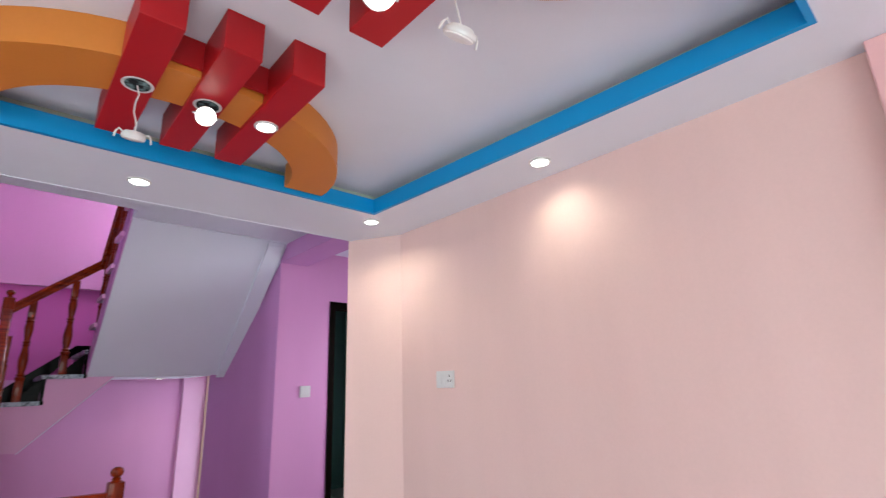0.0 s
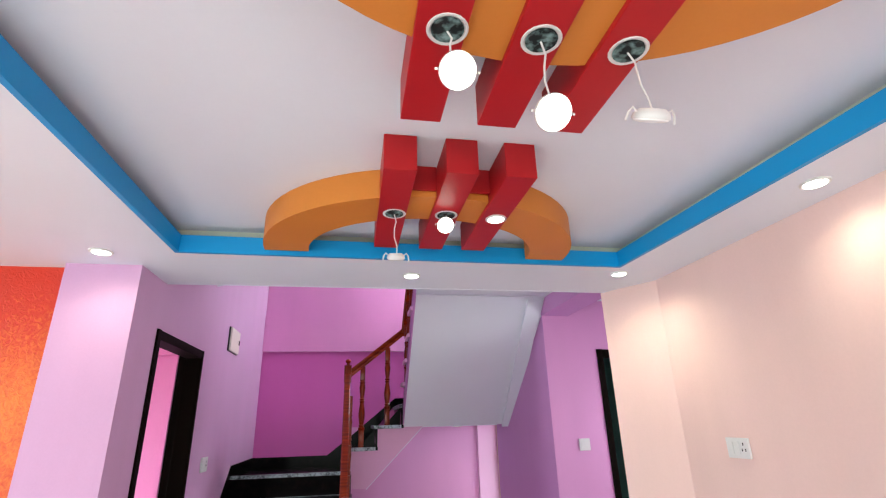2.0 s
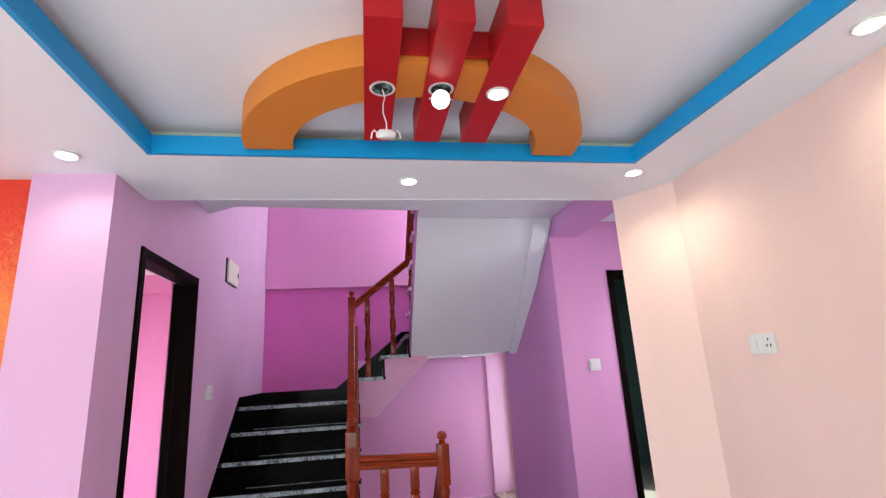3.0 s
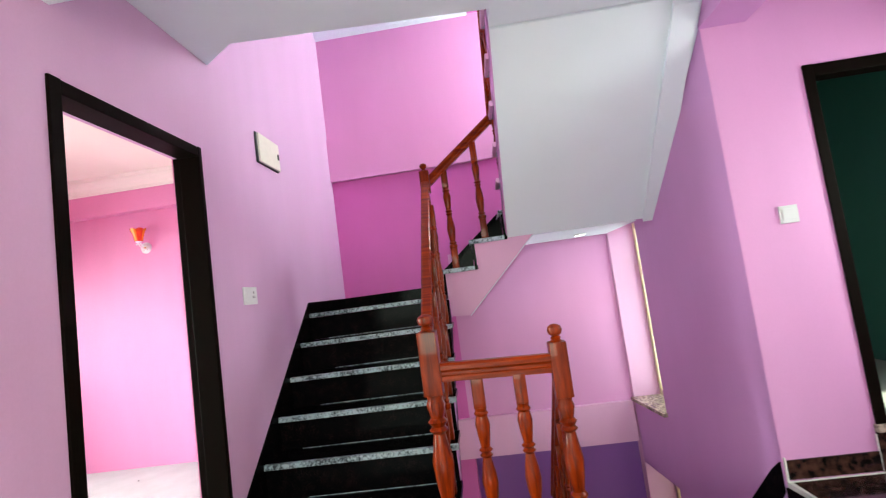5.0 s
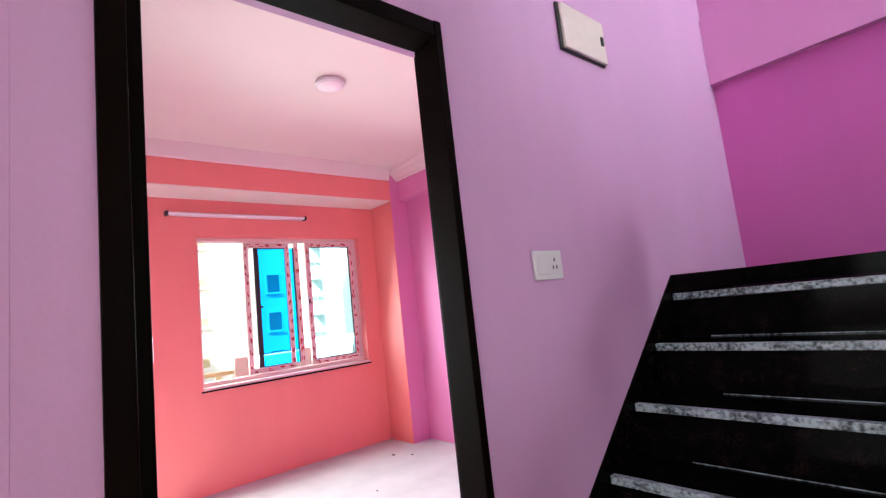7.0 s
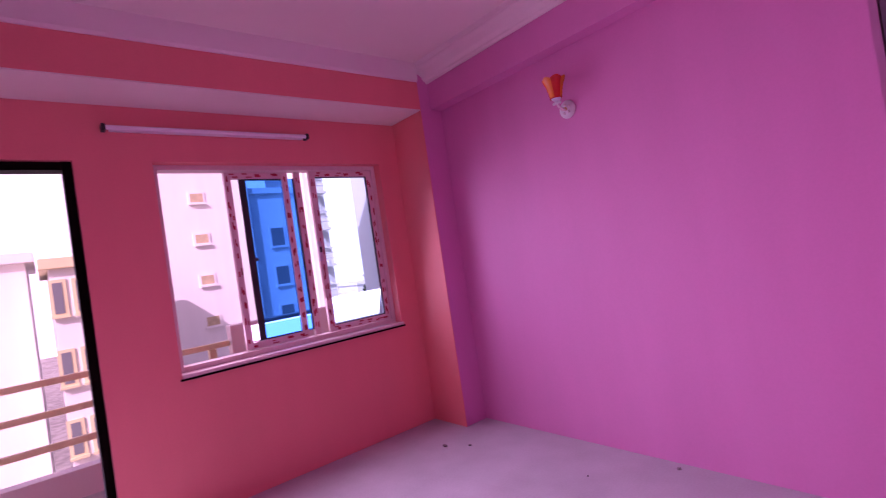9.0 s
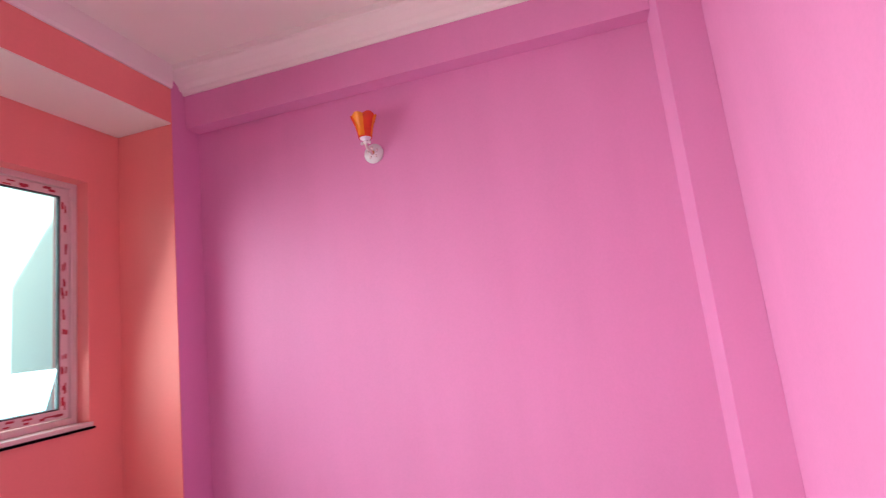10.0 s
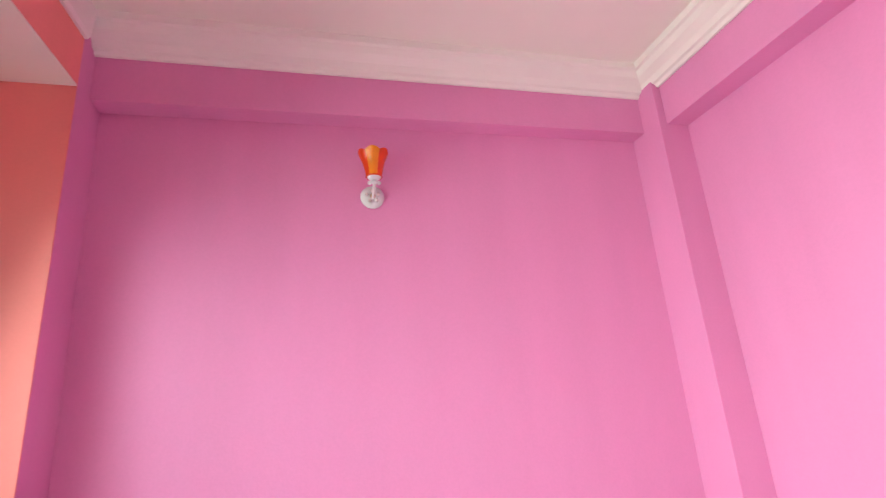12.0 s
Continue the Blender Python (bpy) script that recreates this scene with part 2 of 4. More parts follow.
M_RUBBLE = granite("grey_plaster_crumb", (0.05, 0.045, 0.05), (0.30, 0.27, 0.26), 0.9, 60, 0.5)
M_GROUND = granite("dusty_ground", (0.22, 0.20, 0.17), (0.38, 0.35, 0.30), 0.9, 1.2, 0.5)
M_FOLIAGE = plain("foliage", (0.09, 0.15, 0.06), 0.7, vary=0.5, scale=3)

# ---- mesh helpers ----
ROOT = {}


def box(bm, x0, x1, y0, y1, z0, z1, bevel=0.0):
    c = [bm.verts.new((x, y, z)) for z in (z0, z1) for x, y in ((x0, y0), (x1, y0), (x1, y1), (x0, y1))]
    fs = [bm.faces.new([c[i] for i in f]) for f in
          ((3, 2, 1, 0), (4, 5, 6, 7), (0, 1, 5, 4), (1, 2, 6, 5), (2, 3, 7, 6), (3, 0, 4, 7))]
    if bevel:
        bmesh.ops.bevel(bm, geom=list({e for f in fs for e in f.edges}), offset=bevel, segments=2, affect="EDGES", profile=0.6)
    return bm


def prism(bm, poly, lo, hi, axis="z"):
    """Extrudes a plan or a profile along an axis; poly gives the two other coordinates in order."""
    def at(p, w):
        return {"z": (p[0], p[1], w), "x": (w, p[0], p[1]), "y": (p[0], w, p[1])}[axis]
    a = [bm.verts.new(at(p, lo)) for p in poly]
    b = [bm.verts.new(at(p, hi)) for p in poly]
    k = len(poly)
    bm.faces.new(a[::-1])
    bm.faces.new(b)
    for i in range(k):
        bm.faces.new((a[i], a[(i + 1) % k], b[(i + 1) % k], b[i]))
    bmesh.ops.recalc_face_normals(bm, faces=bm.faces)
    return bm


def lathe(bm, x, y, profile, seg=14):
    rings = []
    for r, z in profile:
        rings.append([bm.verts.new((x + r * math.cos(2 * math.pi * i / seg), y + r * math.sin(2 * math.pi * i / seg), z)) for i in range(seg)])
    for a, b in zip(rings, rings[1:]):
        for i in range(seg):
            bm.faces.new((a[i], a[(i + 1) % seg], b[(i + 1) % seg], b[i]))
    bm.faces.new(rings[0][::-1])
    bm.faces.new(rings[-1])
    return bm


def tube(bm, pts, r, seg=8):
    """A round bar or cord along a line of points."""
    rings = []
    pts = [Vector(p) for p in pts]
    for i, p in enumerate(pts):
        d = (pts[min(i + 1, len(pts) - 1)] - pts[max(i - 1, 0)]).normalized()
        u = d.orthogonal().normalized() if i == 0 else (u - u.dot(d) * d).normalized()
        v = d.cross(u)
        rings.append([bm.verts.new(p + r * (math.cos(2 * math.pi * k / seg) * u + math.sin(2 * math.pi * k / seg) * v)) for k in range(seg)])
    for a, b in zip(rings, rings[1:]):
        for i in range(seg):
            bm.faces.new((a[i], a[(i + 1) % seg], b[(i + 1) % seg], b[i]))
    bm.faces.new(rings[0][::-1])
    bm.faces.new(rings[-1])
    return bm


def ball(bm, x, y, z, r, seg=14, flat=1.0):
    n = 8
    lathe(bm, x, y, [(max(0.002, r * math.sin(math.pi * i / n)), z - flat * r * math.cos(math.pi * i / n)) for i in range(n + 1)], seg)
    return bm


def mesh_of(name, bm, material, smooth=False):
    bmesh.ops.recalc_face_normals(bm, faces=bm.faces)
    me = bpy.data.meshes.new(name)
    bm.to_mesh(me)
    bm.free()
    for m in (material if isinstance(material, (list, tuple)) else [material]):
        me.materials.append(m)
    if smooth:
        for p in me.polygons:
            p.use_smooth = True
        me.set_sharp_from_angle(angle=radians(38))
    return me


def solid(name, bm, material, label="", category="", group="", kind="", smooth=False):
    """A thing or a piece of the setting that is one mesh, with its coordinates in the world."""
    return tagged(new(name, mesh_of(name, bm, material, smooth)), label, category, group, kind)


def thing(name, loc, label, category, group="", kind=""):
    """An empty at the thing's base that parents its parts."""
    ob = new(name)
    ob.empty_display_size = 0.1
    ob.location = loc
    ROOT[ob.name] = Vector(loc)
    return tagged(ob, label, category, group, kind)


def part(name, bm, material, parent, label="", smooth=False):
    """One mesh under a thing or under a part; the bmesh is in world coordinates."""
    base = ROOT.get(parent.name, Vector((0, 0, 0)))
    for v in bm.verts:
        v.co -= base
    ob = new(name, mesh_of(name, bm, material, smooth))
    ob.parent = parent
    ROOT[ob.name] = base
    return tagged(ob, label)


def B():
    return bmesh.new()


def strip(bm, p, q, t, z0, z1):
    """An upright slab from p to q in plan, t thick to the right of that way."""
    p, q = Vector(p), Vector(q)
    n = Vector((q.y - p.y, p.x - q.x)).normalized() * t
    return prism(bm, [p, q, q + n, p + n], z0, z1)


# ---- plan ----
FLOOR, FALSE_Z, TRAY_Z, SLAB_Z, BED_Z = 0.0, 2.36, 2.495, 2.62, 2.66
RISE, GOING = 0.196, 0.232
BACK_Y = 2.31


def xs(y):
    """The stairwell's skewed side wall, in plan."""
    return 2.745 - 0.112 * (y - 0.43)


# ---- structure: hall ----
solid("floor_hall", box(B(), -3.6, 1.09, -6.7, -0.0, -0.15, -0.03), M_GRANITE, kind="structure")
b = B()
prism(b, [(1.09, -6.7), (4.4, -6.7), (4.4, 0.42), (2.74, 0.42), (2.78, 0.11), (1.09, 0.11)], -0.15, -0.03)
solid("floor_passage", b, M_GRANITE, kind="structure")

b = B()
prism(b, [(0, 0.0), (0, BACK_Y + 0.2), (-0.165, BACK_Y + 0.2), (-0.165, 0.042), (-0.10, 0.042), (-0.10, 0.0)], -3.0, 5.3)
prism(b, [(0, -0.85), (0, 0.0), (-0.10, 0.0), (-0.10, 0.042), (-0.165, 0.042), (-0.165, -0.85)], 2.075, 5.3)
box(b, -0.165, 0, -1.02, -0.85, -0.15, 5.3)
solid("wall_stair_west", b, M_LILAC, kind="structure")
solid("column_hall", box(B(), -0.345, 0.0012, -1.19, -0.987, -0.1, 2.50, 0.001), M_LILAC, kind="structure")
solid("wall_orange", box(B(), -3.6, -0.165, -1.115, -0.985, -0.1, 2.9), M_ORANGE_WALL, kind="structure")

b = B()
prism(b, [(2.868, -1.155), (2.672, -0.825), (2.70, -0.80), (3.1, -0.80), (3.1, -6.7), (2.88, -6.7)], -0.1, 2.9)
solid("wall_hall_east", b, M_PEACH, kind="structure")
solid("wall_hall_pier", box(B(), 2.80, 2.9, -6.59, -3.545, -0.02, 2.358, 0.004), M_SALMON, kind="structure")
b = B()
box(b, -3.6, -1.5, -6.75, -6.6, -0.1, 2.9)
box(b, 2.1, 2.9, -6.75, -6.6, -0.1, 2.9)
box(b, -1.5, 2.1, -6.75, -6.6, -0.1, 0.7)
box(b, -1.5, 2.1, -6.75, -6.6, 2.3, 2.9)
solid("wall_hall_south", b, M_PEACH, kind="structure")
b = B()
box(b, -3.6, -3.45, -6.6, -4.7, -0.1, 2.9)
box(b, -3.6, -3.45, -2.5, -1.02, -0.1, 2.9)
box(b, -3.6, -3.45, -4.7, -2.5, -0.1, 0.75)
box(b, -3.6, -3.45, -4.7, -2.5, 2.25, 2.9)
solid("wall_hall_west", b, M_PEACH, kind="structure")

# false ceiling with two sunk trays, each by its corners in plan
TRAYS = (((0.235, -3.47), (2.572, -3.46), (2.490, -1.398), (0.238, -1.424)), ((-2.9, -3.47), (-0.51, -3.47), (-0.51, -1.47), (-2.9, -1.47)))


def grown(poly, d):
    """A convex plan moved outward by d on every side, with mitred corners."""
    out = []
    k = len(poly)
    for i in range(k):
        a, p, c = Vector(poly[i - 1]), Vector(poly[i]), Vector(poly[(i + 1) % k])
        e0, e1 = (p - a).normalized(), (c - p).normalized()
        n0, n1 = Vector((e0.y, -e0.x)), Vector((e1.y, -e1.x))
        m = (n0 + n1).normalized()
        out.append(p + m * (d / m.dot(n0)))
    return out


def ring(bm, inner, outer, z0, z1):
    k = len(inner)
    for i in range(k):
        prism(bm, [inner[i], outer[i], outer[(i + 1) % k], inner[(i + 1) % k]], z0, z1)
    return bm


b = B()
ring(b, TRAYS[0], ((-0.2, -6.6), (2.90, -6.6), (2.90, -0.855), (-0.2, -0.855)), FALSE_Z, FALSE_Z + 0.02)
ring(b, TRAYS[1], ((-3.46, -6.6), (-0.2, -6.6), (-0.2, -0.855), (-3.46, -0.855)), FALSE_Z, FALSE_Z + 0.02)
solid("ceiling_false", b, M_WHITE, kind="structure")
solid("ceiling_false_edge", box(B(), 0.003, 2.85, -0.857, -0.84, FALSE_Z - 0.002, 2.64), M_WHITE, kind="structure")
solid("ceiling_tray", box(B(), -3.4, 2.85, -6.5, -0.95, TRAY_Z, TRAY_Z + 0.05), M_WHITE, kind="structure")
for i, tray in enumerate(TRAYS):
    solid("trim_tray_%d" % (i + 1), ring(B(), grown(tray, -0.004), grown(tray, 0.016), FALSE_Z - 0.003, FALSE_Z + 0.082), M_BLUE, kind="structure")
    solid("trim_cove_%d" % (i + 1), ring(B(), grown(tray, 0.07), grown(tray, 0.09), FALSE_Z + 0.02, TRAY_Z), M_COVE, kind="structure")

# ---- structure: stairwell ----
b = B()
prism(b, [(-0.2, -0.84), (4.4, -0.84), (4.4, 0.42), (2.74, 0.42), (2.76, 0.28), (1.57, 0.28), (1.57, 0.10), (0.22, 0.0), (0.0, 0.165), (-0.16, 0.165)], SLAB_Z, SLAB_Z + 0.13)
solid("ceiling_stair_lobby", b, M_WHITE, kind="structure")
b = B()
box(b, 2.737, 2.995, -0.80, 0.425, 2.475, 2.618)
solid("wall_passage_beam", b, M_PURPLE, kind="structure")
b = B()
box(b, -0.2, 2.9, BACK_Y, BACK_Y + 0.2, 1.555, 5.3)
box(b, -0.2, 1.04, BACK_Y, BACK_Y + 0.2, -3.0, 1.555)
solid("wall_stair_north", b, M_MAGENTA, kind="structure")
solid("wall_stair_north_lower", box(B(), 1.04, 2.9, BACK_Y, BACK_Y + 0.2, -0.2, 1.555), M_ROSE, kind="structure")
# shade under the lower beam is put into this deeper violet, besides the recess
solid("wall_stair_north_base", box(B(), 1.04, 2.9, BACK_Y + 0.16, BACK_Y + 0.2, -3.0, -0.2), M_SHADED_VIOLET, kind="structure")
b = B()
box(b, 0.002, 2.52, BACK_Y - 0.05, BACK_Y + 0.01, 2.415, 2.84)
box(b, 0.002, 2.52, BACK_Y - 0.02, BACK_Y + 0.01, 2.84, 3.9)
solid("wall_stair_beam_upper", b, M_UPPER, kind="structure")
solid("wall_stair_beam_lower", box(B(), 0.002, 2.52, BACK_Y - 0.05, BACK_Y + 0.158, -0.335, 0.02), M_PINK, kind="structure")

# skewed wall with the stair windows through it
b = B()
T = -0.28
cuts = [0.43, 1.67, 2.27, BACK_Y + 0.05]
for y0, y1 in zip(cuts, cuts[1:]):
    bands = ((-3.0, 5.3),)
    if y0 == 1.67:
        bands = ((-3.0, -1.3), (-0.52, 0.02), (1.60, 2.92), (3.80, 5.3))
    if y0 == 2.27:
        continue
    for z0, z1 in bands:
        prism(b, [(xs(y0), y0), (xs(y1), y1), (xs(y1) - T, y1), (xs(y0) - T, y0)], z0, z1)
solid("wall_stair_east", b, M_PURPLE, kind="structure")
# far jamb split off in pink, the landing lamp's light put into its colour
y0, y1 = 2.27, BACK_Y + 0.05
solid("wall_stair_east_jamb", prism(B(), [(xs(y0), y0), (xs(y1), y1), (xs(y1) - T, y1), (xs(y0) - T, y0)], -3.0, 5.3), M_PINK, kind="structure")

DB0, DB1, DBY = 3.235, 4.15, 0.425
b = B()
box(b, 2.748, DB0 + 0.01, DBY, DBY + 0.18, -0.1, 2.7)
box(b, DB0 + 0.01, DB1 - 0.01, DBY, DBY + 0.18, 2.155, 2.7)
box(b, DB1 - 0.01, 4.4, DBY, DBY + 0.18, -0.1, 2.7)
solid("wall_passage_north", b, M_ORCHID, kind="structure")
b = B()
box(b, 4.3, 4.4, -0.8, -0.55, -0.1, 2.62)
box(b, 4.3, 4.4, 0.15, 0.425, -0.1, 2.62)
box(b, 4.3, 4.4, -0.55, 0.15, -0.1, 0.9)
box(b, 4.3, 4.4, -0.55, 0.15, 2.1, 2.62)
solid("wall_passage_east", b, M_ORCHID, kind="structure")
solid("wall_passage_south", box(B(), 3.1, 4.4, -0.95, -0.80, -0.1, 2.62), M_PINK, kind="structure")
# the unlit room behind the passage door
b = B()
box(b, 2.99, 4.4, 1.95, 2.05, 0.0, 2.6)
box(b, 4.3, 4.4, 0.6, 1.95, 0.0, 2.6)
box(b, 2.99, 3.05, 0.605, 1.95, 0.0, 2.6)
box(b, 2.99, 4.4, 0.605, 2.05, 2.5, 2.6)
solid("wall_washroom", b, paint("sea_green_tiles", (0.10, 0.24, 0.20), rough=0.2), kind="structure")
solid("floor_washroom", box(B(), 2.99, 4.4, 0.43, 2.0, 0.05, 0.235), plain("grey_floor_tile", (0.45, 0.46, 0.42), 0.3), kind="structure")
# upper storey, closed off
b = B()
box(b, -0.2, 2.95, -0.95, -0.84, 2.75, 5.3)
solid("wall_upper_south", b, M_LILAC, kind="structure")
b = B()
box(b, 2.75, 2.95, -0.84, 0.43, 2.75, 5.3)
solid("wall_upper_east", b, M_LILAC, kind="structure")
solid("ceiling_upper", box(B(), -0.2, 2.95, -0.95, 2.51, 5.3, 5.4), M_WHITE, kind="structure")
b = B()
box(b, 0.003, 1.55, 1.36, BACK_Y - 0.02, 3.98, 4.12)
prism(b, [(BACK_Y - 0.021, 3.88), (BACK_Y - 0.06, 3.90), (BACK_Y - 0.12, 3.98), (BACK_Y - 0.021, 3.98)], 0.003, 1.55, "x")
solid("ceiling_upper_landing", b, M_WHITE, kind="structure")
solid("floor_stair_base", box(B(), -0.2, 2.9, -0.0, 2.4, -3.1, -3.0), M_GRANITE, kind="structure")
solid("wall_below_floor", box(B(), 1.0, 2.95, -0.1, 0.05, -3.0, -0.15), M_LILAC, kind="structure")

# ---- structure: bedroom ----
BX0, BX1, BY0, BY1 = -3.2, -0.165, -0.985, 1.97
solid("floor_bedroom", box(B(), -4.5, 0.0, -1.0, 2.1, -0.15, 0.0), M_CONCRETE, kind="structure")
b = B()
WY0, WY1, WZ0, WZ1 = 0.078, 1.588, 0.80, 2.016
DY0, DY1 = -0.965, -0.285
box(b, BX0 - 0.24, BX0, BY0 - 0.14, DY0, 0.0, 2.75)
box(b, BX0 - 0.24, BX0, DY0, DY1, 2.02, 2.75)
box(b, BX0 - 0.24, BX0, DY1, WY0, 0.0, 2.75)
box(b, BX0 - 0.24, BX0, WY0, WY1, 0.0, WZ0 - 0.035)
box(b, BX0 - 0.24, BX0, WY0, WY1, WZ1, 2.75)
box(b, BX0 - 0.24, BX0, WY1, BY1 + 0.15, 0.0, 2.75)
solid("wall_bedroom_west", b, M_CORAL, kind="structure")
solid("trim_bedroom_beam_soffit", box(B(), BX0 + 0.001, -2.827, BY0 + 0.006, 1.764, 2.322, 2.3295), M_BEDCEIL, kind="structure")
solid("wall_bedroom_north", box(B(), BX0, BX1, BY1, BY1 + 0.15, 0.0, 2.75), M_BED_MAGENTA, kind="structure")
b = B()
box(b, BX0, BX1, BY0 - 0.0, BY0 + 0.005, 0.0, 2.75)
solid("wall_bedroom_south", b, M_BED_MAGENTA, kind="structure")
b = B()
box(b, BX1 - 0.006, BX1 - 0.001, 0.038, BY1, 0.0, 2.75)
box(b, BX1 - 0.006, BX1 - 0.001, -0.85, 0.038, 2.08, 2.75)
solid("wall_bedroom_east", b, M_BED_MAGENTA, kind="structure")
solid("wall_bedroom_beam_west", box(B(), BX0 + 0.001, -2.826, BY0 + 0.006, 1.765, 2.33, 2.70), M_CORAL, kind="structure")
b = B()
box(b, BX0 + 0.001, -2.828, 1.767, 1.772, 0.0, 2.70)
solid("wall_bedroom_column_west", b, M_CORAL, kind="structure")
solid("wall_bedroom_column_side", box(B(), BX0 + 0.001, -2.83, 1.7725, BY1 - 0.001, 0.0, 2.70), M_BED_MAGENTA, kind="structure")
solid("wall_bedroom_beam_north", box(B(), -2.829, -0.336, 1.872, BY1 - 0.001, 2.335, 2.70), M_BED_MAGENTA, kind="structure")
solid("wall_bedroom_pilaster", box(B(), -0.335, BX1 - 0.007, 1.755, BY1 - 0.001, 0.0, 2.70), M_BED_MAGENTA, kind="structure")
solid("wall_bedroom_beam_east", box(B(), -0.293, BX1 - 0.007, BY0 + 0.006, 1.754, 2.322, 2.70), M_BED_MAGENTA, kind="structure")
solid("ceiling_bedroom", box(B(), BX0 - 0.2, BX1 + 0.1, BY0 - 0.1, BY1 + 0.1, BED_Z, 2.8), M_BEDCEIL, kind="structure")
COR = [(0.0, 2.53), (0.012, 2.53), (0.02, 2.545), (0.035, 2.55), (0.05, 2.575), (0.085, 2.60), (0.10, 2.625), (0.115, 2.63), (0.12, BED_Z), (0.0, BED_Z)]


def cornice(bm, ends):
    """Sweeps the cornice profile between two ends, each a function from depth to a plan point (mitred)."""
    a = [bm.verts.new((*ends[0](d), z)) for d, z in COR]
    c = [bm.verts.new((*ends[1](d), z)) for d, z in COR]
    k = len(COR)
    bm.faces.new(a[::-1])
    bm.faces.new(c)
    for i in range(k):
        bm.faces.new((a[i], a[(i + 1) % k], c[(i + 1) % k], c[i]))
    return bm


solid("trim_cornice_north", cornice(B(), (lambda d: (-2.83, 1.871 - d), lambda d: (-0.294 - d, 1.871 - d))), M_CREAM, kind="structure")
b = B()
prism(b, [(-2.825 + d, z) for d, z in COR[:3] + [(0.03, BED_Z), (0.0, BED_Z)]], BY0, 1.765, "y")
solid("trim_cornice_west", b, M_CREAM, kind="structure")
solid("trim_cornice_east", cornice(B(), (lambda d: (-0.294 - d, 1.871 - d), lambda d: (-0.294 - d, BY0))), M_CREAM, kind="structure")

# ---- doors and windows ----


HZ0, HZ1, KZ, HS = 1.243, 1.145, 1.068, 1.01   # heights of the door furniture


def door_a():
    """Dark frame of the bedroom door, with the leaf swung into the bedroom."""
    d = thing("door_1", (0, -0.43, 0), "dark-stained wooden door frame with the door standing open inwards", "door", kind="structure")
    y0, y1 = -0.870, 0.008
    n0, n1 = -0.820, -0.020
    part("door_frame_post", box(B(), -0.098, 0.012, y0, n0, 0.0, 2.10, 0.004), M_DARKWOOD, d)
    part("door_frame_post", box(B(), -0.098, 0.012, n1, y1, 0.0, 2.10, 0.004), M_DARKWOOD, d)
    part("door_frame_head", box(B(), -0.098, 0.010, n0, n1, 2.046, 2.098, 0.004), M_DARKWOOD, d)
    part("door_rebate", box(B(), -0.098, -0.06, n0 + 0.001, -0.783, 0.0, 2.045, 0.003), M_DARKWOOD, d)
    part("door_rebate", box(B(), -0.158, -0.099, 0.026, 0.041, 0.0, 2.07, 0.003), M_DARKWOOD, d)
    # leaf along its opened line
    p, q = Vector((-0.125, -0.852)), Vector((-0.84, -0.726))
    leaf = part("door_leaf", strip(B(), p, q, 0.035, 0.01, 1.995), M_PALEWOOD, d, "pale primed door leaf, open inwards")
    e = (q - p).normalized()
    n = Vector((-e.y, e.x))
    n = n if n.y > 0 else -n
    c = p + e * 0.68 + n * 0.036
    def out(k, along, z):
        return (c.x + e.x * along + n.x * k * 0.45, c.y + e.y * along + n.y * k * 0.45, z)
    part("pull_handle", tube(B(), [out(-0.012, 0, HZ0), out(0.065, 0, HZ0), out(0.074, 0, HZ0 - 0.01), out(0.074, 0, HZ1 + 0.01), out(0.065, 0, HZ1), out(-0.012, 0, HZ1)], 0.005, 8),
         M_STEEL, leaf, "white steel pull handle", smooth=True)
    part("lock_knob", tube(B(), [out(-0.012, 0, KZ), out(0.05, 0, KZ), out(0.055, 0, KZ), out(0.08, 0, KZ)], 0.015, 12), M_BRASS, leaf, "brass lock knob", smooth=True)
    hb = B()
    strip(hb, Vector(out(0.04, -0.012, 0)[:2]), Vector(out(0.04, 0.012, 0)[:2]), -0.025, HS - 0.02, HS + 0.02)
    part("hasp", hb, M_BLACK, leaf, "black hasp")
    part("hasp_arm", tube(B(), [out(-0.012, 0.0, HS), out(0.042, 0.0, HS)], 0.008, 8), M_BLACK, leaf)
    part("key_cord", tube(B(), [out(0.072, 0, KZ - 0.014), out(0.075, 0.004, (KZ + HS) / 2), out(0.07, 0.0, HS + 0.02)], 0.003, 6), M_PLASTIC, leaf)
    return d


door_a()


def door_b():
    d = thing("door_2", (DB0 + 0.4, DBY, 0.0), "dark wooden door frame with a dark green glazed door", "door", kind="structure")
    y0, y1 = DBY - 0.012, DBY + 0.09
    part("door_frame_post", box(B(), DB0, DB0 + 0.055, y0, y1, 0.235, 2.17, 0.004), M_DARKWOOD, d)
    part("door_frame_post", box(B(), DB1 - 0.055, DB1, y0, y1, 0.235, 2.17, 0.004), M_DARKWOOD, d)
    part("door_frame_head", box(B(), DB0 + 0.055, DB1 - 0.055, y0, y1, 2.10, 2.168, 0.004), M_DARKWOOD, d)
    part("threshold", box(B(), DB0 - 0.01, DB1 + 0.02, DBY - 0.03, DBY + 0.12, 0.20, 0.238, 0.004), M_MARBLE, d, "pale marble threshold")
    leaf = part("door_leaf", box(B(), DB0 + 0.06, DB0 + 0.10, DBY + 0.092, DBY + 0.82, 0.25, 2.09, 0.003), M_DARKWOOD, d, "dark door leaf standing open")
    part("glass_panel", box(B(), DB0 + 0.101, DB0 + 0.106, DBY + 0.18, DBY + 0.72, 1.25, 1.98), M_DARKGLASS, leaf)
    return d


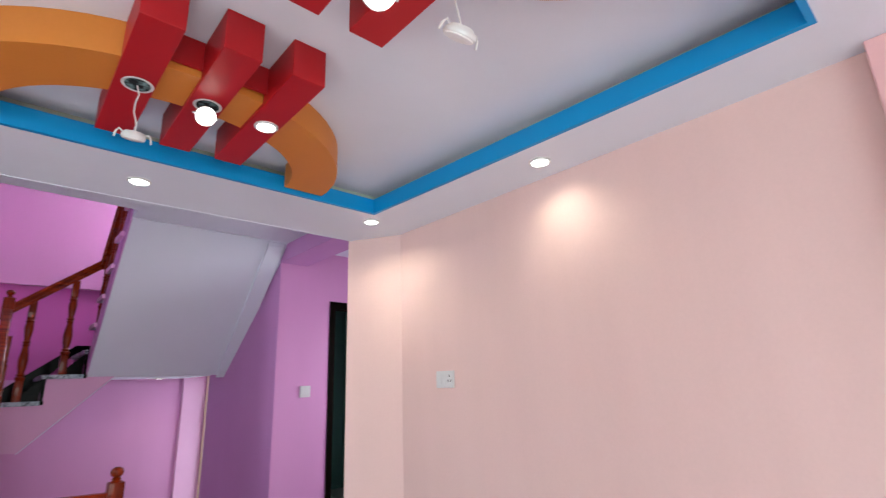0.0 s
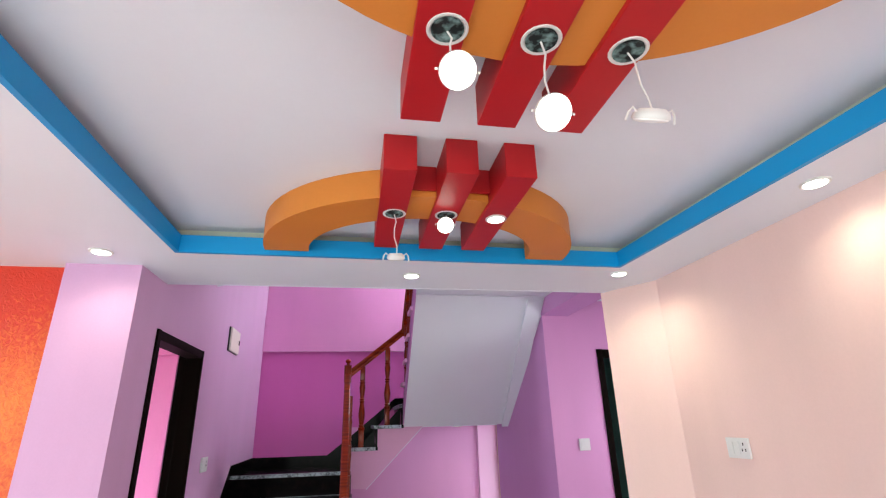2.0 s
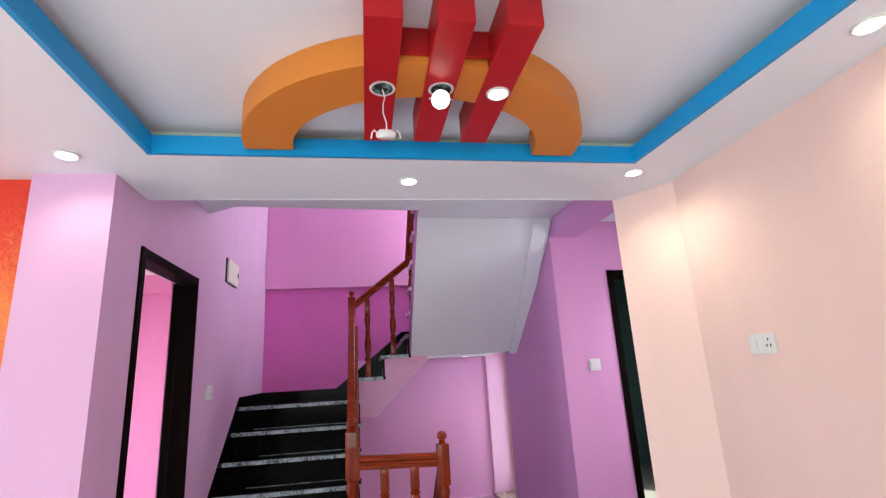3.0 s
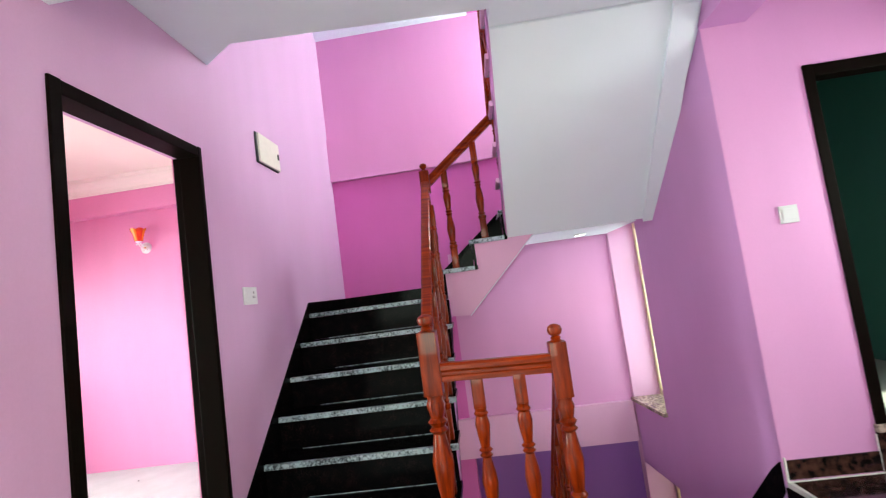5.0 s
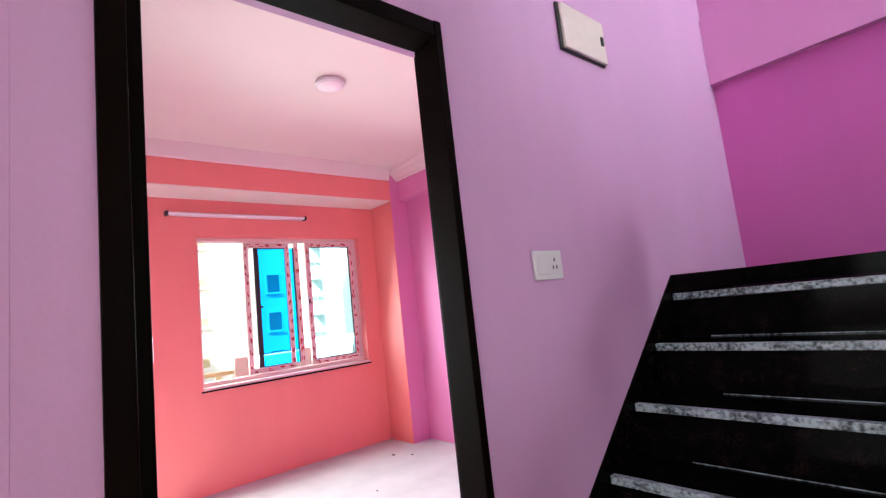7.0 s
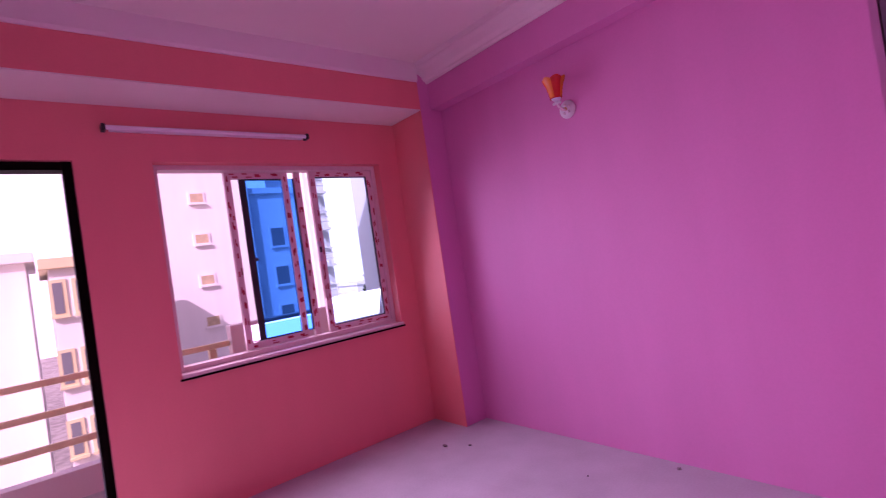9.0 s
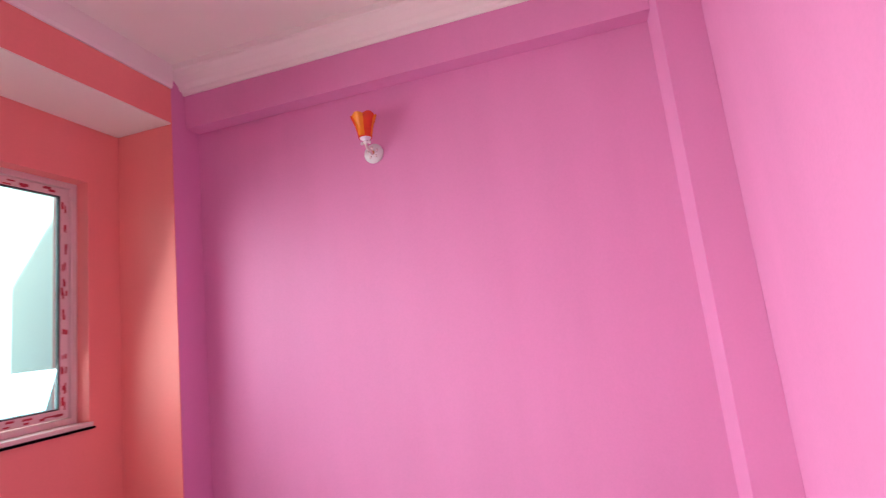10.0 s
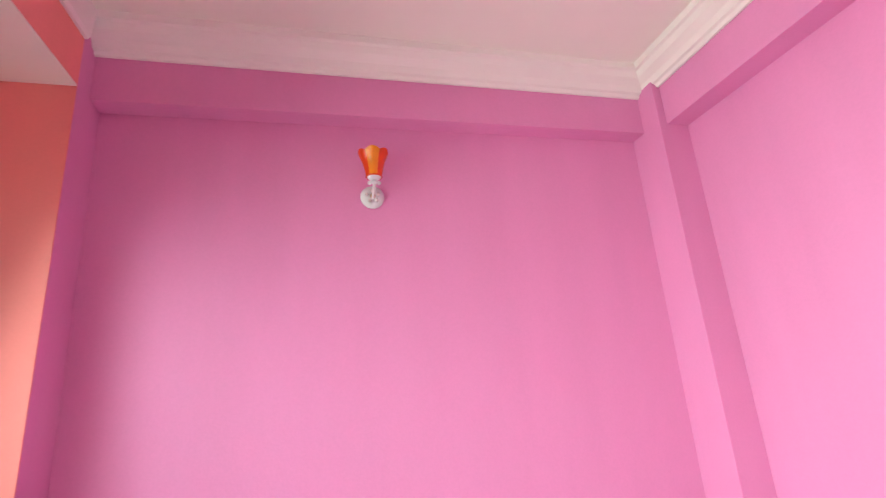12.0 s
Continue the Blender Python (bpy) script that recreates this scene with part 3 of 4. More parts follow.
door_b()
solid("doorstep", box(B(), DB0 - 0.01, 4.29, DBY - 0.014, DBY - 0.001, -0.003, 0.20, 0.002), M_FLOORSTONE, "polished dark granite riser below the door threshold", "step")
b = B()
box(b, 2.762, DB0 - 0.014, DBY - 0.012, DBY - 0.001, 0.008, 0.105, 0.002)
solid("baseboard_passage", b, M_FLOORSTONE, kind="structure")
b = B()
box(b, 2.752, 2.760, DBY - 0.013, DBY - 0.001, -0.002, 0.12)
box(b, 2.748, 4.28, DBY - 0.019, DBY - 0.0145, -0.002, 0.004)
box(b, DB0 - 0.0135, DB0 - 0.0105, DBY - 0.013, DBY - 0.001, 0.008, 0.19)
solid("trim_passage_joint", b, M_UPVC, kind="structure")


def balcony_door():
    d = thing("door_3", (BX0 - 0.1, -0.6, 0.0), "dark wooden frame of the open balcony door", "door", kind="structure")
    x0, x1 = BX0 - 0.13, BX0 - 0.03
    part("door_frame_post", box(B(), x0, x1, DY1 - 0.045, DY1 - 0.001, 0.0, 2.02, 0.003), M_DARKWOOD, d)
    part("door_frame_post", box(B(), x0, x1, DY0 + 0.001, DY0 + 0.045, 0.0, 2.02, 0.003), M_DARKWOOD, d)
    part("door_frame_head", box(B(), x0, x1, DY0 + 0.045, DY1 - 0.045, 1.975, 2.018, 0.003), M_DARKWOOD, d)
    return d


balcony_door()


def film_marks(bm, y0, y1, z0, z1, x, upright, step=0.085):
    """Printed marks on the protective film of a frame member: small ragged groups of strokes."""
    random.seed(int(1000 * (y0 + z0)) + 77)
    a, b_ = (z0, z1) if upright else (y0, y1)
    u = a + 0.03
    while u < b_ - 0.05:
        for k in range(random.choice((2, 2, 3))):
            du, dm = random.uniform(0, 0.034), random.uniform(-0.012, 0.012)
            lu, lm = random.uniform(0.02, 0.042), random.uniform(0.003, 0.0065)
            if upright:
                m = (y0 + y1) / 2 + dm
                box(bm, x, x + 0.0012, m - lm, m + lm, u + du, u + du + lu)
            else:
                m = (z0 + z1) / 2 + dm
                box(bm, x, x + 0.0012, u + du, u + du + lu, m - lm, m + lm)
        u += step * random.uniform(0.75, 1.35)
    return bm


def frame_of(parent, name, y0, y1, z0, z1, x0, x1, w, marks=True, label=""):
    f = part(name, box(B(), x0, x1, y0, y0 + w, z0, z1, 0.003), M_FILMED, parent, label)
    part("stile", box(B(), x0, x1, y1 - w, y1, z0, z1, 0.003), M_FILMED, f)
    part("rail", box(B(), x0, x1, y0 + w, y1 - w, z0, z0 + w, 0.003), M_FILMED, f)
    part("rail", box(B(), x0, x1, y0 + w, y1 - w, z1 - w, z1, 0.003), M_FILMED, f)
    if marks:
        mk = B()
        for q in ((y0, y0 + w), (y1 - w, y1)):
            film_marks(mk, *q, z0, z1, x1 + 0.0005, True)
        for q in ((z0, z0 + w), (z1 - w, z1)):
            film_marks(mk, y0, y1, *q, x1 + 0.0005, False)
        part("film_print", mk, M_FILM, f, "red print on protective film")
    return f


def bedroom_window():
    w = thing("window_1", (BX0 - 0.1, (WY0 + WY1) / 2, WZ0), "white sliding window with red-printed protective film, one third open", "window", kind="structure")
    xo0, xo1 = BX0 - 0.17, BX0 - 0.075
    frame_of(w, "window_frame", WY0, WY1, WZ0, WZ1, xo0, xo1, 0.030, marks=False)
    z0, z1 = WZ0 + 0.034, WZ1 - 0.034
    g0, g1 = z0 + 0.042, z1 - 0.042
    s1 = frame_of(w, "sash", 0.485, 0.905, z0, z1, BX0 - 0.155, BX0 - 0.125, 0.042, label="sash with blue tinted glass")
    p = part("pane", box(B(), BX0 - 0.142, BX0 - 0.138, 0.620, 0.864, g0, g1), M_BLUEGLASS, s1, "blue tinted pane")
    p.visible_shadow = False
    p = part("pane", box(B(), BX0 - 0.142, BX0 - 0.138, 0.526, 0.574, g0, g1), M_GLASS, s1, "narrow clear strip of glass")
    p.visible_shadow = False
    screen = part("screen_stile", box(B(), BX0 - 0.150, BX0 - 0.136, 0.575, 0.619, g0 + 0.001, g1 - 0.001, 0.002), M_BLACK, s1, "dark stile of the insect screen")
    part("screen_latch", box(B(), BX0 - 0.135, BX0 - 0.124, 0.606, 0.634, 1.395, 1.415, 0.002), M_BLACK, screen)
    part("gasket", box(B(), BX0 - 0.150, BX0 - 0.136, 0.620, 0.862, g0, g0 + 0.009), M_BLACK, s1)
    part("gasket", box(B(), BX0 - 0.150, BX0 - 0.136, 0.620, 0.862, g1 - 0.009, g1), M_BLACK, s1)
    sx = part("sash_stile", box(B(), BX0 - 0.150, BX0 - 0.122, 0.951, 0.995, z0, z1, 0.003), M_FILMED, w, "stile of the stacked sash")
    part("film_print", film_marks(B(), 0.951, 0.995, z0 + 0.01, z1 - 0.01, BX0 - 0.1215, True), M_FILM, sx)
    part("gasket", box(B(), BX0 - 0.148, BX0 - 0.134, 0.942, 0.9505, g0, g1), M_BLACK, sx)
    p = part("pane", box(B(), BX0 - 0.142, BX0 - 0.138, 0.906, 0.941, g0, g1), M_BLUEGLASS, sx, "blue tinted pane edge")
    p.visible_shadow = False
    s2 = frame_of(w, "sash", 1.048, 1.557, z0, z1, BX0 - 0.12, BX0 - 0.09, 0.046, label="closed sash with clear glass")
    p = part("pane", box(B(), BX0 - 0.107, BX0 - 0.103, 1.092, 1.513, g0, g1), M_PALEGLASS, s2, "faintly blue clear pane")
    p.visible_shadow = False
    gk = B()
    box(gk, BX0 - 0.103, BX0 - 0.089, 1.504, 1.512, g0, g1)
    box(gk, BX0 - 0.103, BX0 - 0.089, 1.094, 1.504, g0, g0 + 0.007)
    box(gk, BX0 - 0.103, BX0 - 0.089, 1.094, 1.504, g1 - 0.006, g1)
    part("gasket", gk, M_BLACK, s2)
    part("sash_lock", box(B(), BX0 - 0.089, BX0 - 0.068, 1.036, 1.060, 1.34, 1.48, 0.004), M_STEEL, s2)
    part("lock_knob", box(B(), BX0 - 0.067, BX0 - 0.055, 1.041, 1.055, 1.40, 1.44, 0.003), M_BLACK, s2)
    part("window_sill", box(B(), BX0 - 0.2, BX0 + 0.012, WY0 - 0.0, WY1 + 0.014, WZ0 - 0.022, WZ0 - 0.001, 0.004), M_FILMED, w, "pale sill")
    part("sill_slab", box(B(), BX0 - 0.2, BX0 + 0.018, WY0 - 0.012, WY1 + 0.02, WZ0 - 0.034, WZ0 - 0.0225, 0.003), M_GRANITE, w, "thin dark granite slab under the sill")
    return w


bedroom_window()


def stair_window(name, z0, z1):
    y0, y1 = 1.675, 2.265
    w = thing(name, (xs(2) + 0.15, 1.97, z0), "pale window frame in a deep stair reveal", "window", kind="structure")
    x = xs(1.97) + 0.195
    f = part("window_frame", box(B(), x, x + 0.05, y1 - 0.05, y1, z0 + 0.03, z1, 0.003), M_CREAMFRAME, w)
    part("stile", box(B(), x, x + 0.05, y0, y0 + 0.05, z0 + 0.03, z1, 0.003), M_CREAMFRAME, f)
    part("rail", box(B(), x, x + 0.05, y0 + 0.05, y1 - 0.05, z1 - 0.05, z1, 0.003), M_CREAMFRAME, f)
    part("rail", box(B(), x, x + 0.05, y0 + 0.05, y1 - 0.05, z0 + 0.03, z0 + 0.08, 0.003), M_CREAMFRAME, f)
    part("meeting_rail", box(B(), x + 0.002, x + 0.048, y0 + 0.05, y1 - 0.05, z0 + 0.72 * (z1 - z0) - 0.02, z0 + 0.72 * (z1 - z0) + 0.02, 0.003), M_CREAMFRAME, f)
    p = part("pane", box(B(), x + 0.022, x + 0.027, y0 + 0.045, y1 - 0.045, z0 + 0.07, z1 - 0.045), M_GLASS, f)
    p.visible_shadow = False
    b = B()
    prism(b, [(xs(y0) - 0.03, y0 - 0.02), (xs(y0) + 0.26, y0 - 0.02), (xs(y1) + 0.26, y1 + 0.003), (xs(y1) - 0.03, y1 + 0.003)], z0 - 0.0, z0 + 0.028)
    part("window_sill", b, M_MARBLE, w, "speckled marble sill")
    return w


stair_window("window_2", 0.02, 1.60)
stair_window("window_3", 2.92, 3.80)
stair_window("window_4", -1.30, -0.52)

# ---- stairs ----


def baluster(bm, x, y, z0, z1, r=0.021, sq=0.019):
    """Turned baluster: square foot and head, vase and rings between."""
    h = z1 - z0
    box(bm, x - sq, x + sq, y - sq, y + sq, z0, z0 + 0.20 * h, 0.003)
    box(bm, x - sq, x + sq, y - sq, y + sq, z1 - 0.17 * h, z1, 0.003)
    P = ((0.20, .85), (0.215, 1.05), (0.235, 1.1), (0.245, .7), (0.26, 1.0), (0.275, .7), (0.33, .95), (0.40, 1.12), (0.46, .95), (0.54, .62),
         (0.555, .95), (0.57, .62), (0.585, 1.0), (0.60, .62), (0.66, .85), (0.73, 1.05), (0.78, .8), (0.795, 1.05), (0.81, .8), (0.83, .9))
    lathe(bm, x, y, [(r * k, z0 + t * h) for t, k in P], 14)
    return bm


def newel(bm, x, y, z0, z1, s=0.036):
    """Newel post with a ball on a turned neck."""
    h = z1 - z0
    box(bm, x - s, x + s, y - s, y + s, z0, z0 + 0.16 * h, 0.004)
    box(bm, x - s, x + s, y - s, y + s, z0 + 0.66 * h, z1 - 0.085, 0.004)
    P = ((0.16, .8), (0.18, 1.05), (0.20, .8), (0.22, 1.0), (0.235, .7), (0.30, .95), (0.38, 1.12), (0.46, .8), (0.50, .62), (0.515, 1.0),
         (0.53, .7), (0.55, 1.02), (0.565, .7), (0.62, 1.0), (0.64, .8), (0.66, .9))
    lathe(bm, x, y, [(s * k, z0 + t * h) for t, k in P], 16)
    lathe(bm, x, y, [(s * 0.85, z1 - 0.085), (s * 0.5, z1 - 0.075), (s * 0.62, z1 - 0.066), (s * 0.4, z1 - 0.058), (s * 0.75, z1 - 0.048), (s * 0.88, z1 - 0.03),
                      (s * 0.75, z1 - 0.012), (s * 0.4, z1 - 0.003), (0.003, z1)], 16)
    return bm


def handrail(bm, p, q, w=0.030, h=0.062):
    """Moulded handrail from p to q, its top at those points."""
    p, q = Vector(p), Vector(q)
    d = q - p
    side = Vector((d.y, -d.x, 0)).normalized()
    prof = [(-0.72, -1), (0.72, -1), (0.72, -0.72), (0.5, -0.66), (0.5, -0.5), (1, -0.36), (1, -0.14), (0.7, 0), (-0.7, 0), (-1, -0.14), (-1, -0.36), (-0.5, -0.5), (-0.5, -0.66), (-0.72, -0.72)]
    a = [bm.verts.new(p + side * (u * w) + Vector((0, 0, v * h))) for u, v in prof]
    c = [bm.verts.new(q + side * (u * w) + Vector((0, 0, v * h))) for u, v in prof]
    k = len(prof)
    bm.faces.new(a[::-1])
    bm.faces.new(c)
    for i in range(k):
        bm.faces.new((a[i], a[(i + 1) % k], c[(i + 1) % k], c[i]))
    return bm


SX1 = 1.085          # open side of the first flight
L1, L2 = 6 * RISE, 9 * RISE
LY = 1.27            # nosing of the first landing
FY = 1.37            # open side of the short flight


def tread_set(parent, k, slab, nose, riser):
    part("tread", slab, M_GRANITE, parent)
    part("nosing", nose, M_NOSING, parent, "grey speckled marble nosing")
    part("riser", riser, M_GRANITE, parent)


st = thing("staircase", (0.5, 0.1, 0), "black granite staircase with grey marble nosings", "stairs", kind="structure")
for k in range(1, 7):
    y, z = LY - GOING * (6 - k), RISE * k
    y2 = y + GOING + 0.03 if k < 6 else BACK_Y - 0.055
    x1 = SX1 if k < 6 else 1.045
    tread_set(st, k, box(B(), 0.004, x1, y + 0.026, y2, z - 0.03, z),
              box(B(), 0.012, x1 + 0.006, y - 0.006, y + 0.025, z - 0.028, z + 0.001, 0.004),
              box(B(), 0.004, SX1 - 0.012, y + 0.016, y + 0.034, z - RISE + 0.001, z - 0.031))
    part("joint", box(B(), 0.14 + 0.05 * (k % 3), SX1 - 0.03, y + 0.013, y + 0.0158, z - RISE + 0.0015, z - RISE + 0.0045), M_NOSING, st, "pale grout line at the riser's foot")
# body under the first flight and the quarter landing
b = B()
prof = [(LY - GOING * 5 + 0.035, -0.15)]
for k in range(1, 7):
    y = LY - GOING * (6 - k) + 0.035
    prof += [(y, RISE * (k - 1) - (0.03 if k > 1 else 0.15)), (y, RISE * k - 0.0305)]
prof = prof[1:]
prof += [(BACK_Y - 0.052, L1 - 0.0305), (BACK_Y - 0.052, L1 - 0.17), (1.36, L1 - 0.17), (0.13, -0.15)]
prism(b, prof, 0.002, SX1 - 0.014, "x")
part("carriage", b, M_PURPLE, st, "lilac-painted underside and flank")
for k in (1, 2):
    x, z = 1.03 + 0.25 * (k - 1), L1 + RISE * k
    x2 = x + 0.27
    tread_set(st, k, box(B(), x + 0.026, x2 + 0.02, FY, BACK_Y - 0.055, z - 0.03, z),
              box(B(), x - 0.004, x + 0.025, FY - 0.01, BACK_Y - 0.06, z - 0.032, z + 0.001, 0.004),
              box(B(), x + 0.016, x + 0.034, FY + 0.004, BACK_Y - 0.06, z - RISE + 0.001, z - 0.031))
    part("tread_edge", box(B(), x - 0.002, x2 - 0.004, FY - 0.024, FY - 0.0005, z - 0.032, z + 0.001, 0.004), M_NOSING, st, "grey speckled marble edge")
    # stepped skirting on the open side
    sk = B()
    prism(sk, [(x + 0.10, z + 0.001), (x2 - 0.012, z + 0.001), (x2 - 0.012, z + RISE - 0.034)], FY + 0.035, FY + 0.045, "y")
    part("skirting", sk, M_GRANITE, st)
x = 1.53
part("nosing", box(B(), x - 0.004, x + 0.025, FY - 0.01, BACK_Y - 0.06, L2 - 0.032, L2 + 0.001, 0.004), M_NOSING, st)
part("riser", box(B(), x + 0.016, x + 0.034, FY + 0.004, BACK_Y - 0.06, L2 - RISE + 0.001, L2 - 0.031), M_GRANITE, st)
part("landing_slab", box(B(), x + 0.026, xs(2.3) - 0.005, FY, BACK_Y - 0.055, L2 - 0.03, L2), M_GRANITE, st)
b = B()
prism(b, [(1.06, L1 - 0.16), (1.215, L1 - 0.17), (1.76, L2 - 0.215), (2.50, L2 - 0.215), (2.50, L2 - 0.031), (1.565, L2 - 0.031), (1.565, L2 - RISE - 0.031),
          (1.315, L2 - RISE - 0.031), (1.315, L1 + RISE - 0.031), (1.065, L1 + RISE - 0.031), (1.065, L1 - 0.031)], FY + 0.004, BACK_Y - 0.052, "y")
part("carriage", b, M_PINK, st, "pink-painted flank of the short flight")
# white underside of the quarter landing and of the short flight
b = B()
box(b, 1.765, xs(2.3) - 0.006, FY + 0.003, BACK_Y - 0.053, L2 - 0.223, L2 - 0.2155)
prism(b, [(1.215, L1 - 0.1705), (1.76, L2 - 0.2155), (1.76, L2 - 0.223), (1.215, L1 - 0.178)], FY + 0.012, BACK_Y - 0.053, "y")
part("soffit", b, M_WHITE, st, "white-painted underside")
# upper flight: solid carriage, white below, treads above
b = B()
TOPY = 0.30
prism(b, [(FY + 0.002, L2 - 0.215), (TOPY, SLAB_Z - 0.004), (TOPY, 2.73), (0.42, 2.73), (FY + 0.002, L2 - 0.03)], 1.572, 2.752, "x")
part("upper_carriage", b, [M_WHITE], st, "white-painted underside of the upper flight")
b = B()
prism(b, [(FY + 0.012, L2 - 0.19), (TOPY, SLAB_Z - 0.02), (TOPY, 2.735), (0.42, 2.735), (FY + 0.012, L2 - 0.025)], 1.561, 1.5715, "x")
part("upper_flank", b, M_PURPLE, st, "lilac-painted flank")
for k in range(1, 6):
    y, z = FY - GOING * (k - 1), L2 + RISE * k
    part("tread", box(B(), 1.58, xs(y) - 0.01, y - GOING - 0.02, y, z - 0.03, z), M_GRANITE, st)
    part("nosing", box(B(), 1.545, xs(y) - 0.012, y - 0.02, y + 0.012, z - 0.034, z + 0.002, 0.004), M_NOSING, st)
    part("tread_edge", box(B(), 1.535, 1.558, y - GOING - 0.01, y + 0.01, z - 0.034, z + 0.001, 0.003), M_PINK, st)
    part("riser", box(B(), 1.573, xs(y) - 0.01, y - 0.03, y - 0.012, z - RISE, z - 0.031), M_GRANITE, st)
# flank fillet where the soffit meets the wall
b = B()
prism(b, [(FY - 0.01, L2 - 0.20), (TOPY, SLAB_Z - 0.012), (TOPY, SLAB_Z - 0.05), (FY - 0.01, L2 - 0.24)], xs(1.2) - 0.085, xs(1.2) + 0.05, "x")
part("soffit_fillet", b, M_WHITE, st)
# skirtings along the walls
b = B()
sl = RISE / GOING
prism(b, [(0.012, -0.03), (0.012, 0.19), (1.30, L1 + 0.087), (BACK_Y - 0.055, L1 + 0.095), (BACK_Y - 0.055, L1), (1.31, L1 - 0.26), (0.30, -0.03)], 0.0005, 0.011, "x")
part("skirting", b, M_GRANITE, st, "sloping black granite skirting")
b = B()
prism(b, [(0.011, L1), (0.011, L1 + 0.095), (0.80, L1 + 0.095), (1.02, L1 + 0.26), (1.55, L2 + 0.10), (2.48, L2 + 0.10), (2.48, L2), (1.53, L2), (1.03, L1)], BACK_Y - 0.064, BACK_Y - 0.0535, "y")
part("skirting", b, M_GRANITE, st)

# descending flight beside the upward one
sd = thing("staircase_down", (2.1, 0.1, -0.5), "black granite flight going down to the lower landing", "stairs", kind="structure")
for k in range(1, 7):
    y, z = 0.11 + GOING * k, -RISE * k
    x1 = xs(y) - 0.012
    y2 = y - GOING
    tread_set(sd, k, box(B(), 1.62, x1, y2, y - 0.026, z - 0.03, z),
              box(B(), 1.61, x1, y - 0.025, y + 0.006, z - 0.032, z + 0.001, 0.005),
              box(B(), 1.625, x1, y2 - 0.03, y2 - 0.012, z + 0.001, z + RISE - 0.031))
b = B()
prism(b, [(0.11, -0.16), (0.11, -0.4), (1.5, -RISE * 6 - 0.25), (BACK_Y - 0.06, -RISE * 6 - 0.25), (BACK_Y - 0.06, -RISE * 6 - 0.034), (1.5, -RISE * 6 - 0.034)], 1.615, 2.46, "x")
part("carriage", b, M_PURPLE, sd)
part("landing_slab", box(B(), 1.05, 2.5, 1.51, BACK_Y - 0.06, -RISE * 6 - 0.03, -RISE * 6), M_GRANITE, sd)
b = B()
prism(b, [(0.435, -0.06), (0.435, 0.095), (0.50, 0.04), (1.5, -RISE * 6 + 0.14), (1.5, -RISE * 6), (0.5, -0.15)], 0.0, 0.01, "x")
for v in b.verts:
    v.co.x = xs(v.co.y) - 0.011 + v.co.x
part("skirting", b, M_GRANITE, sd)

# ---- balustrade ----
NX, NY = 1.035, 0.06
CX, CY = 1.006, 1.345
rl = thing("stair_railing", (NX, NY, 0), "varnished red-brown wooden stair railing with turned balusters and ball-topped newels", "railing")
part("newel_post", newel(B(), NX, NY, -0.03, 1.11, 0.046), M_WOOD, rl, smooth=True)
part("newel_post", newel(B(), 1.647, 0.07, -0.03, 0.985, 0.041), M_WOOD, rl, smooth=True)
part("handrail", handrail(B(), (NX + 0.04, NY + 0.002, 0.868), (1.61, 0.068, 0.848), 0.032, 0.088), M_RAILWOOD, rl)
for x in (1.245, 1.447):
    part("baluster", baluster(B(), x, 0.063, -0.03, 0.775, 0.034, 0.029), M_WOOD, rl, smooth=True)
b = B()
box(b, CX - 0.034, CX + 0.034, CY - 0.034, CY + 0.034, L1, L1 + 0.10, 0.003)
lathe(b, CX, CY, [(0.030, L1 + 0.10), (0.036, L1 + 0.12), (0.028, L1 + 0.14), (0.033, L1 + 0.3), (0.031, L1 + 0.5), (0.024, L1 + 0.78), (0.022, L1 + 0.80)], 16)
box(b, CX - 0.036, CX + 0.036, CY - 0.036, CY + 0.036, L1 + 0.80, 2.145, 0.004)
lathe(b, CX, CY, [(0.026, 2.145), (0.014, 2.153), (0.019, 2.158), (0.013, 2.164), (0.024, 2.174), (0.029, 2.188), (0.024, 2.2), (0.012, 2.207), (0.002, 2.209)], 16)
part("newel_post", b, M_WOOD, rl, smooth=True)
part("handrail", handrail(B(), (NX - 0.01, NY + 0.04, 0.96), (CX + 0.0, CY - 0.036, 2.06), 0.030, 0.075), M_RAILWOOD, rl)
for k in range(1, 6):
    y = LY - GOING * (6 - k) + 0.11
    if y < 0.16:
        continue
    top = 0.96 + (y - NY - 0.04) * (1.10 / (CY - NY - 0.07)) - 0.07
    part("baluster", baluster(B(), NX + 0.01, y, RISE * k, top), M_WOOD, rl, smooth=True)
part("handrail", handrail(B(), (CX + 0.03, CY + 0.04, 2.115), (1.56, 1.41, 2.535), 0.030, 0.085), M_RAILWOOD, rl)
for x, z0 in ((1.155, L1 + RISE), (1.405, L1 + 2 * RISE)):
    part("baluster", baluster(B(), x, FY + 0.028, z0, 2.115 + (x - CX) * 0.76 - 0.09, 0.029, 0.025), M_WOOD, rl, smooth=True)
for k in range(0, 5):
    y, z = FY - 0.05 - GOING * k, L2 + RISE * (k + 1)
    part("baluster", baluster(B(), 1.592, y, z, z + 0.70, 0.023, 0.02), M_WOOD, rl, smooth=True)
part("handrail", handrail(B(), (1.58, 1.42, 2.54), (1.59, 0.30, 2.54 + 1.12 * sl), 0.030, 0.085), M_RAILWOOD, rl)
part("handrail", handrail(B(), (1.647, 0.11, 0.80), (1.647, 1.50, 0.80 - 1.39 * sl), 0.030, 0.085), M_RAILWOOD, rl)
for k in range(1, 7):
    y, z = 0.0 + GOING * k, -RISE * k
    part("baluster", baluster(B(), 1.647, y, z, 0.80 - (y - 0.11) * sl - 0.09), M_WOOD, rl, smooth=True)

# ---- ceiling ornament ----


